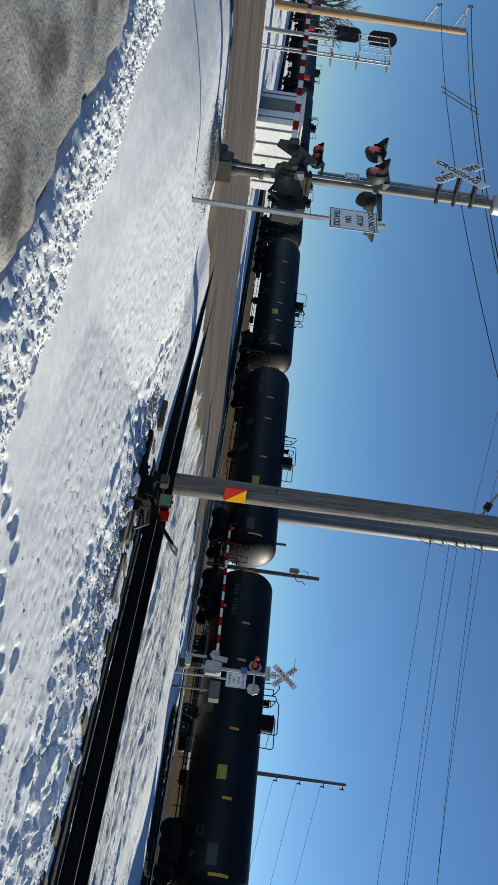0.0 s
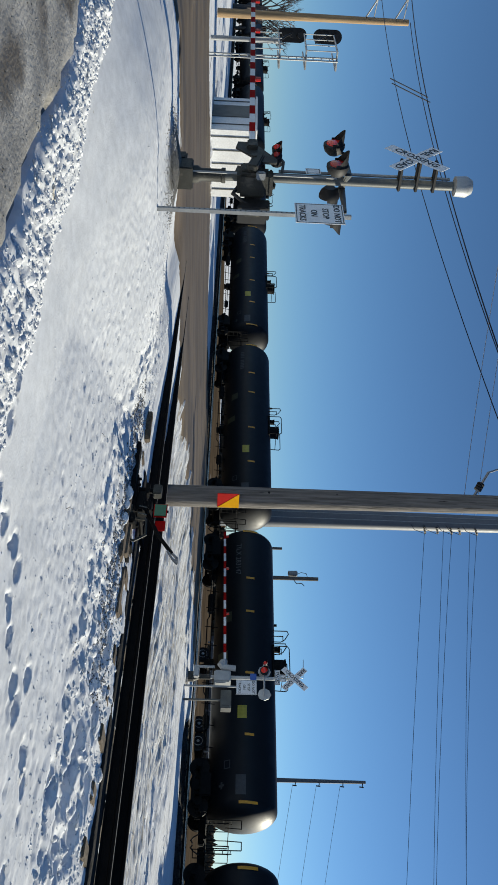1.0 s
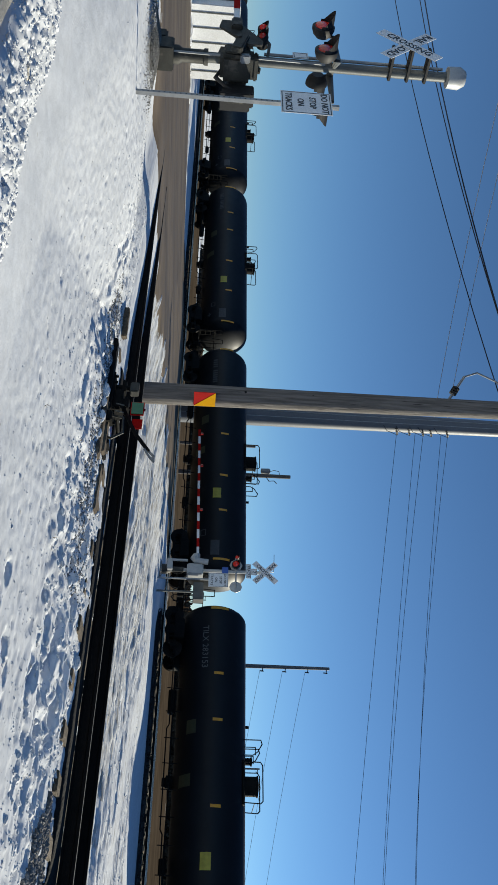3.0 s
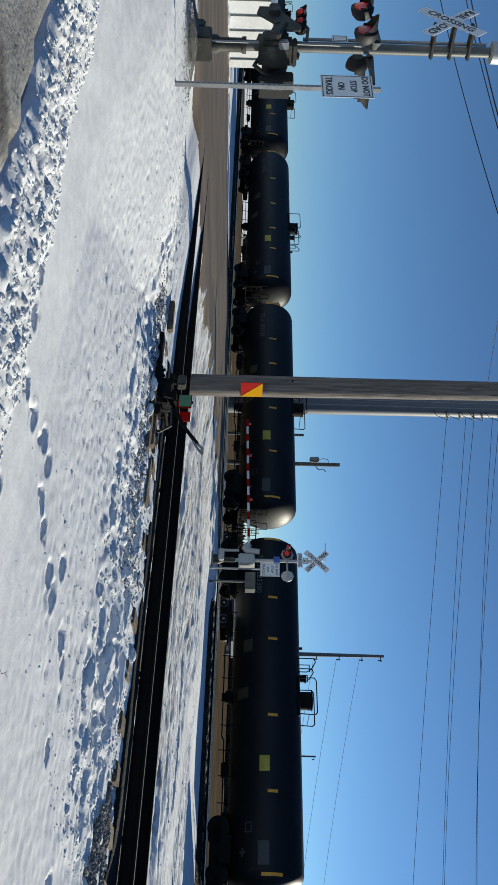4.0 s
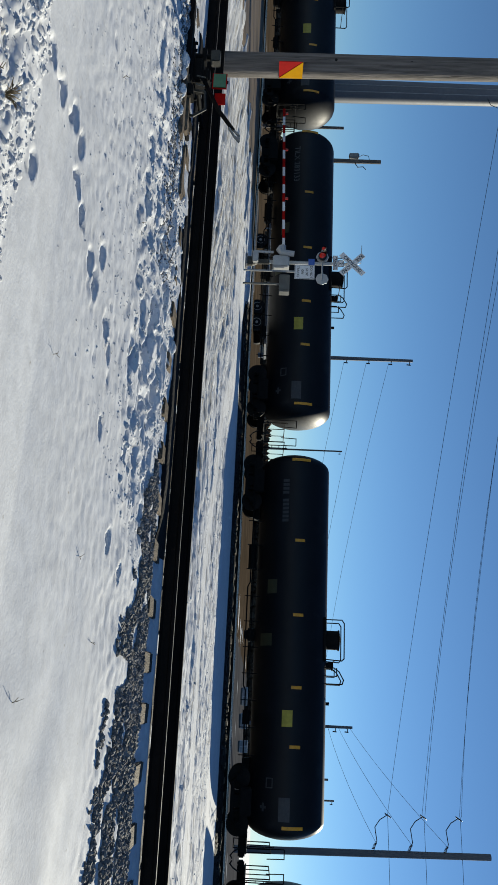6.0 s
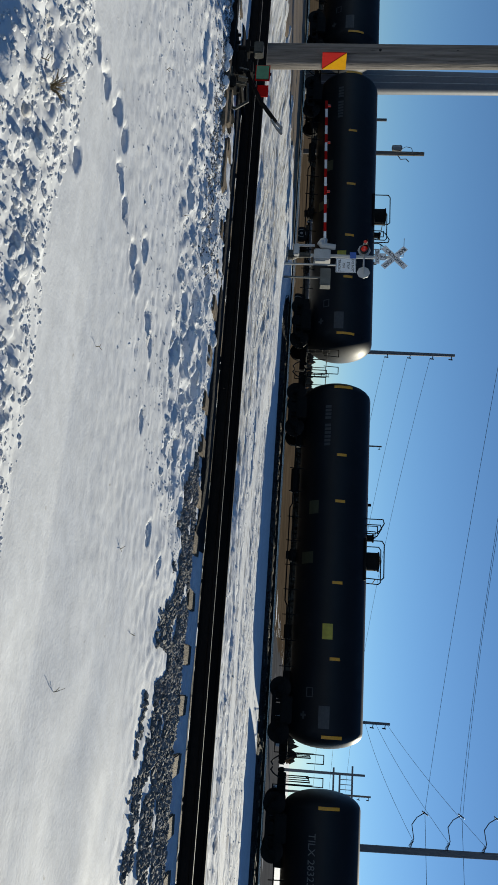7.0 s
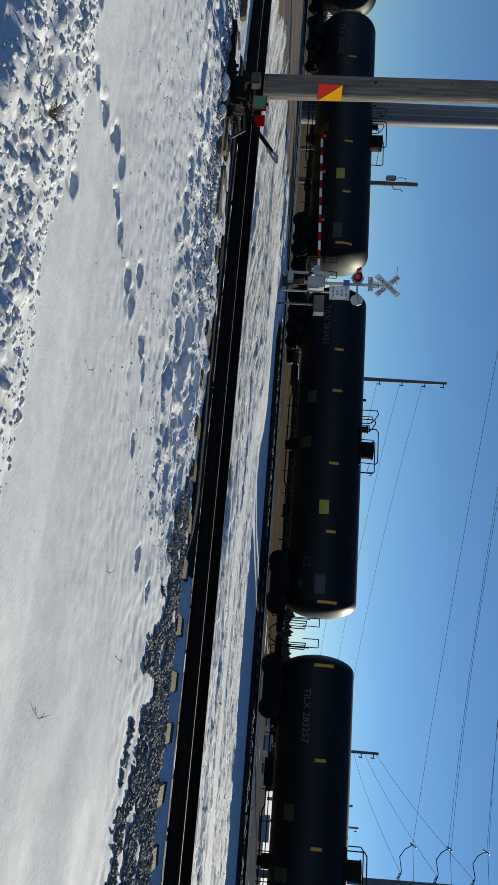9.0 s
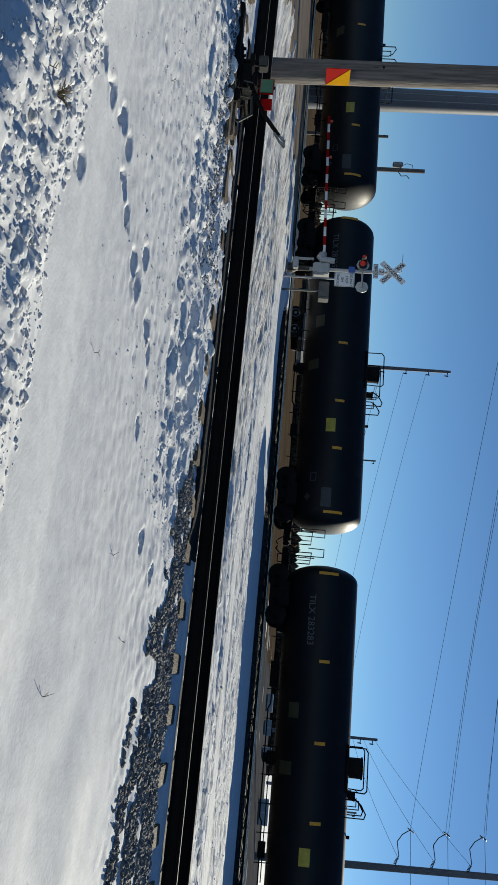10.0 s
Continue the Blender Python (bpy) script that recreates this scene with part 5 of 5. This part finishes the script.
def scatter(name, x, y, size, mat_, label, category, shape="ico", flat=0.7, sink=0.3, seed=1, lift=None):
    """Many small lumps in one mesh of kind stuff."""
    rng = np.random.default_rng(seed)
    bm = B()
    if shape == "ico":
        bmesh.ops.create_icosphere(bm, subdivisions=1, radius=1.0)
    elif shape == "lump":
        bmesh.ops.create_icosphere(bm, subdivisions=2, radius=1.0)
    else:
        bmesh.ops.create_cube(bm, size=1.4)
    bm.verts.ensure_lookup_table()
    V = np.array([v.co[:] for v in bm.verts])
    F = [[v.index for v in f.verts] for f in bm.faces]
    bm.free()
    if shape == "octa":
        V = np.array([(1, 0, 0), (-1, 0, 0), (0, 1, 0), (0, -1, 0), (0, 0, 1), (0, 0, -1)], float)
        F = [[0, 2, 4], [2, 1, 4], [1, 3, 4], [3, 0, 4], [2, 0, 5], [1, 2, 5], [3, 1, 5], [0, 3, 5]]
    n, m = len(x), len(V)
    a = rng.uniform(0, 2 * np.pi, n)
    jig = rng.uniform(0.8, 1.15, (n, m, 1)) if shape == "lump" else rng.uniform(0.6, 1.2, (n, m, 1))
    P = V[None] * jig * size[:, None, None] * np.stack([rng.uniform(0.7, 1.3, n), rng.uniform(0.7, 1.3, n), flat * rng.uniform(0.7, 1.2, n)], -1)[:, None, :]
    c, s = np.cos(a)[:, None], np.sin(a)[:, None]
    tilt = rng.uniform(-0.5, 0.5, n)[:, None]
    X = P[..., 0] * c - P[..., 1] * s
    Y = P[..., 0] * s + P[..., 1] * c
    W = P[..., 2] + X * tilt
    z = ground_z(x, y) + size * flat * (0.5 - sink) if lift is None else lift
    verts = np.stack([X + x[:, None], Y + y[:, None], W + z[:, None]], -1).reshape(-1, 3)
    faces = (np.array(F)[None] + (np.arange(n) * m)[:, None, None]).reshape(-1, len(F[0]))
    me_ = bpy.data.meshes.new(name)
    me_.from_pydata(verts.tolist(), [], faces.tolist())
    me_.materials.append(mat_)
    if shape == "lump":
        me_.polygons.foreach_set("use_smooth", [True] * len(me_.polygons))
    return tagged(new(name, me_), label, category, kind="stuff")


rng = np.random.default_rng(4)
# ploughed ridge between lot and snow
n = 7000
x = rng.uniform(-14, 1.0, n)
u = rng.beta(1.2, 1.2, n)
y = np.array([ridge_y(q) - ridge_wide(q) * (0.96 - 1.02 * w_) for q, w_ in zip(x, u)])
scatter("snow_lumps", x, y, rng.gamma(1.5, 0.0065, n) + 0.004, M_SNOW_LUMP, "crumbly lumps of ploughed snow", "snow", "lump", 0.55, 0.55, 2)
# trodden and crusted snow towards the siding
n = 11000
x = rng.uniform(-14, -0.8, n)
y = 9.3 - np.abs(rng.normal(0, 1.5, n))
keep = (y > 4.2) & (x < -0.8 - 0.4 * (9.3 - y))
x, y = x[keep], y[keep]
scatter("snow_crumbs", x, y, rng.gamma(2.0, 0.0045, len(x)) + 0.005, M_SNOW_LUMP, "small crumbs of crusted snow", "snow", "octa", 0.32, 0.6, 3)
n = 700
x, y = rng.uniform(-6.4, -1.6, n), rng.uniform(7.3, 9.4, n)
scatter("snow_clods", x, y, rng.gamma(1.8, 0.009, n) + 0.008, M_SNOW_LUMP, "broken clods of snow by the siding", "snow", "lump", 0.5, 0.6, 5)
# snow between the tracks, churned by tyres
n = 7000
x, y = rng.uniform(-12, 14, n), rng.uniform(13.0, 26, n)
lane = y - 0.75 * np.maximum(0, -(x + 3.0))
keep = np.abs(lane - 19) > 0.9
x, y = x[keep], y[keep]
n = len(x)
scatter("churned_snow", x, y, rng.gamma(2.0, 0.006, n) + 0.006, M_SNOW_LUMP, "churned lumps of snow between the tracks", "snow", "ico", 0.35, 0.6, 6)
# ballast shoulder showing dark through the snow
n = 30000
x = rng.uniform(-2.6, 9, n)
edge_ = np.interp(x, [-3, -2, -0.3, 0.8, 4, 12], [9.0, 8.4, 7.7, 7.35, 7.2, 7.1])
y = edge_ + rng.beta(1.5, 1.0, n) * (9.12 - edge_)
patch = np.array([noise.noise((a * 2.6, b * 3.4, 3)) for a, b in zip(x, y)])
keep = patch > 0.12 - 0.5 * np.clip((y - edge_) / (9.12 - edge_) * 1.6, 0, 1)
x, y = x[keep], y[keep]
scatter("ballast_stones", x, y, rng.uniform(0.014, 0.04, len(x)), M_STONE, "dark angular ballast stones poking out of snow", "ballast", "ico", 0.8, 0.25, 7)
n = 3000
x, y = rng.uniform(-10.2, -4.6, n), 8.42 + rng.normal(0, 0.22, n)
scatter("grit", x, y, rng.uniform(0.008, 0.022, n), M_STONE, "dark grit showing through the snow", "gravel", "octa", 0.7, 0.3, 8)
n = 700
x, y = rng.uniform(-60, 30, n), rng.uniform(10.1, 11.4, n)
scatter("track_stones", x, y, rng.uniform(0.02, 0.05, n), M_STONE, "dark ballast stones between the rails", "ballast", "ico", 0.8, 0.2, 10, lift=np.full(n, 0.3))
n = 2600
x, y = rng.uniform(-60, 40, n), rng.uniform(33.4, 35.6, n)
scatter("bank_stones", x, y, rng.uniform(0.03, 0.07, n), M_BALLAST, "dark stones on the main line ballast bank", "ballast", "octa", 0.8, 0.2, 11, lift=np.interp(y, [33.4, 34.1, 34.7, 35.2, 35.6], [0.1, 0.25, 0.29, 0.35, 0.36]))
# gravel heap round the signal foot
n = 9000
r_, a_ = np.abs(rng.normal(0, 0.36, n)), rng.uniform(0, 2 * np.pi, n)
x, y = -13.4 + r_ * np.cos(a_) * 1.5, 6.0 + r_ * np.sin(a_)
scatter("gravel_heap", x, y, rng.uniform(0.006, 0.014, n), M_GRAVEL, "heap of grey gravel round the signal foundation", "gravel", "octa", 0.9, 0.0, 12, lift=ground_z(x, y) + 0.16 * np.exp(-(r_ / 0.5) ** 2))
# lot: slush crumbs
n = 2500
x, y = rng.uniform(-12, -3.5, n), rng.uniform(-1.0, 2.7, n)
scatter("slush", x, y, rng.gamma(2, 0.002, n) + 0.003, M_GRAVEL, "loose grit and frozen slush on the lot", "gravel", "octa", 0.6, 0.2, 13, lift=np.full(n, 0.06) + 0.5 * np.array([smooth01(-6.5, -11.3, q) for q in x]) * np.array([smooth01(1.5, 4.8, q) for q in y]))

# brown scrub along the far edge of the field
n = 9000
x, y = rng.uniform(-160, 8, n), rng.uniform(118, 130, n)
scatter("scrub", x, y, rng.uniform(0.25, 0.7, n), M_SCRUB, "brown leafless scrub along the far field edge", "scrub", "octa", 1.5, 0.0, 14, lift=0.2 + rng.beta(1.2, 1.8, n) * np.array([1.5 + 0.7 * noise.noise((q * 0.06, 3.0, 1.0)) for q in x]))


# ---- dry stalks standing out of the snow ----
random.seed(21)
for x, y in ((-4.6, 7.1), (-6.3, 7.6), (-1.0, 6.3), (0.1, 5.2), (1.2, 4.9), (-2.2, 5.1), (-0.4, 6.9), (-5.4, 6.0), (-7.2, 6.6), (-3.0, 3.3)):
    z = float(ground_z(np.array([x]), np.array([y]))[0])
    w = thing("dry_weed", pose(x, y, z - 0.01), "thin dry weed stalk poking out of snow", "weed", "dry weeds in the snow")
    h = random.uniform(0.03, 0.06)
    lx, ly = random.uniform(-0.04, 0.04), random.uniform(-0.03, 0.03)
    part("stalk", rail_run(B(), [(0, 0, 0), (lx * 0.4, ly * 0.4, h * 0.5), (lx, ly, h)], 0.0028, 5), M_WEED, w)
    for i in range(2):
        b0 = random.uniform(0.4, 0.95)
        part("twig", rail_run(B(), [(lx * b0, ly * b0, h * b0), (lx * b0 + random.uniform(-0.03, 0.03), ly * b0 + random.uniform(-0.02, 0.02), h * b0 + random.uniform(0.01, 0.04))], 0.002, 4), M_WEED, w)
# clump of dry grass on the ploughed ridge
clump = thing("grass_clump", pose(-2.95, 3.45, 0.08), "clump of dry grass on the ploughed snow ridge", "grass")
for i in range(40):
    a, r = random.uniform(0, 6.28), random.uniform(0.005, 0.045)
    part("blade", rail_run(B(), [(r * math.cos(a) * 0.4, r * math.sin(a) * 0.4, 0), (r * math.cos(a), r * math.sin(a), 0.035), (2.2 * r * math.cos(a), 2.2 * r * math.sin(a), random.uniform(0.03, 0.07))], 0.0022, 3), M_WEED, clump)


# ---- a bare tree far down the line ----
def bare_tree(x, y, h, seed):
    random.seed(seed)
    e = thing("bare_tree", pose(x, y, 0), "leafless grey-brown tree far down the line", "tree")
    part("trunk", rod(B(), (0, 0, -0.2), (0.1, 0, h * 0.4), h * 0.03, h * 0.02, 8), M_BARK, e)
    segs = []

    def grow(p, d, length, r, depth):
        q = p + d * length
        segs.append((p, q, r))
        if depth:
            for i in range(4 if depth > 1 else 5):
                n_ = (d + Vector((random.uniform(-1, 1), random.uniform(-1, 1), random.uniform(-0.2, 0.8))) * 0.75).normalized()
                grow(p.lerp(q, random.uniform(0.5, 1.0)), n_, length * random.uniform(0.5, 0.75), r * 0.55, depth - 1)

    for i in range(6):
        a = i * 1.05
        grow(Vector((0.05, 0, h * random.uniform(0.2, 0.4))), Vector((math.cos(a) * 0.6, math.sin(a) * 0.6, 0.9)).normalized(), h * 0.28, h * 0.012, 3)
    vs, fs = [], []
    for p, q, r in segs:
        s_ = (q - p).orthogonal().normalized() * r
        o_ = (q - p).normalized().cross(s_)
        k = len(vs)
        for base, f in ((p, 1.0), (q, 0.5)):
            vs += [tuple(base + s_ * f), tuple(base + (o_ * 0.87 - s_ * 0.5) * f), tuple(base + (-o_ * 0.87 - s_ * 0.5) * f)]
        fs += [(k, k + 1, k + 4, k + 3), (k + 1, k + 2, k + 5, k + 4), (k + 2, k, k + 3, k + 5)]
    me_ = bpy.data.meshes.new("crown")
    me_.from_pydata(vs, [], fs)
    me_.materials.append(M_BARK)
    c_ = new("crown", me_)
    c_.parent = e


bare_tree(-118, 30.5, 11.5, 3)
bare_tree(-128, 36, 10.0, 4)


def motions():
    for k, c in CARS:
        walk(c, [(t, pose(FIRST + k * PITCH - SPEED * t, AXIS_Y, 0)) for t in (0.0, 2.5, 5.0, 7.5, 10.0)])


motions()
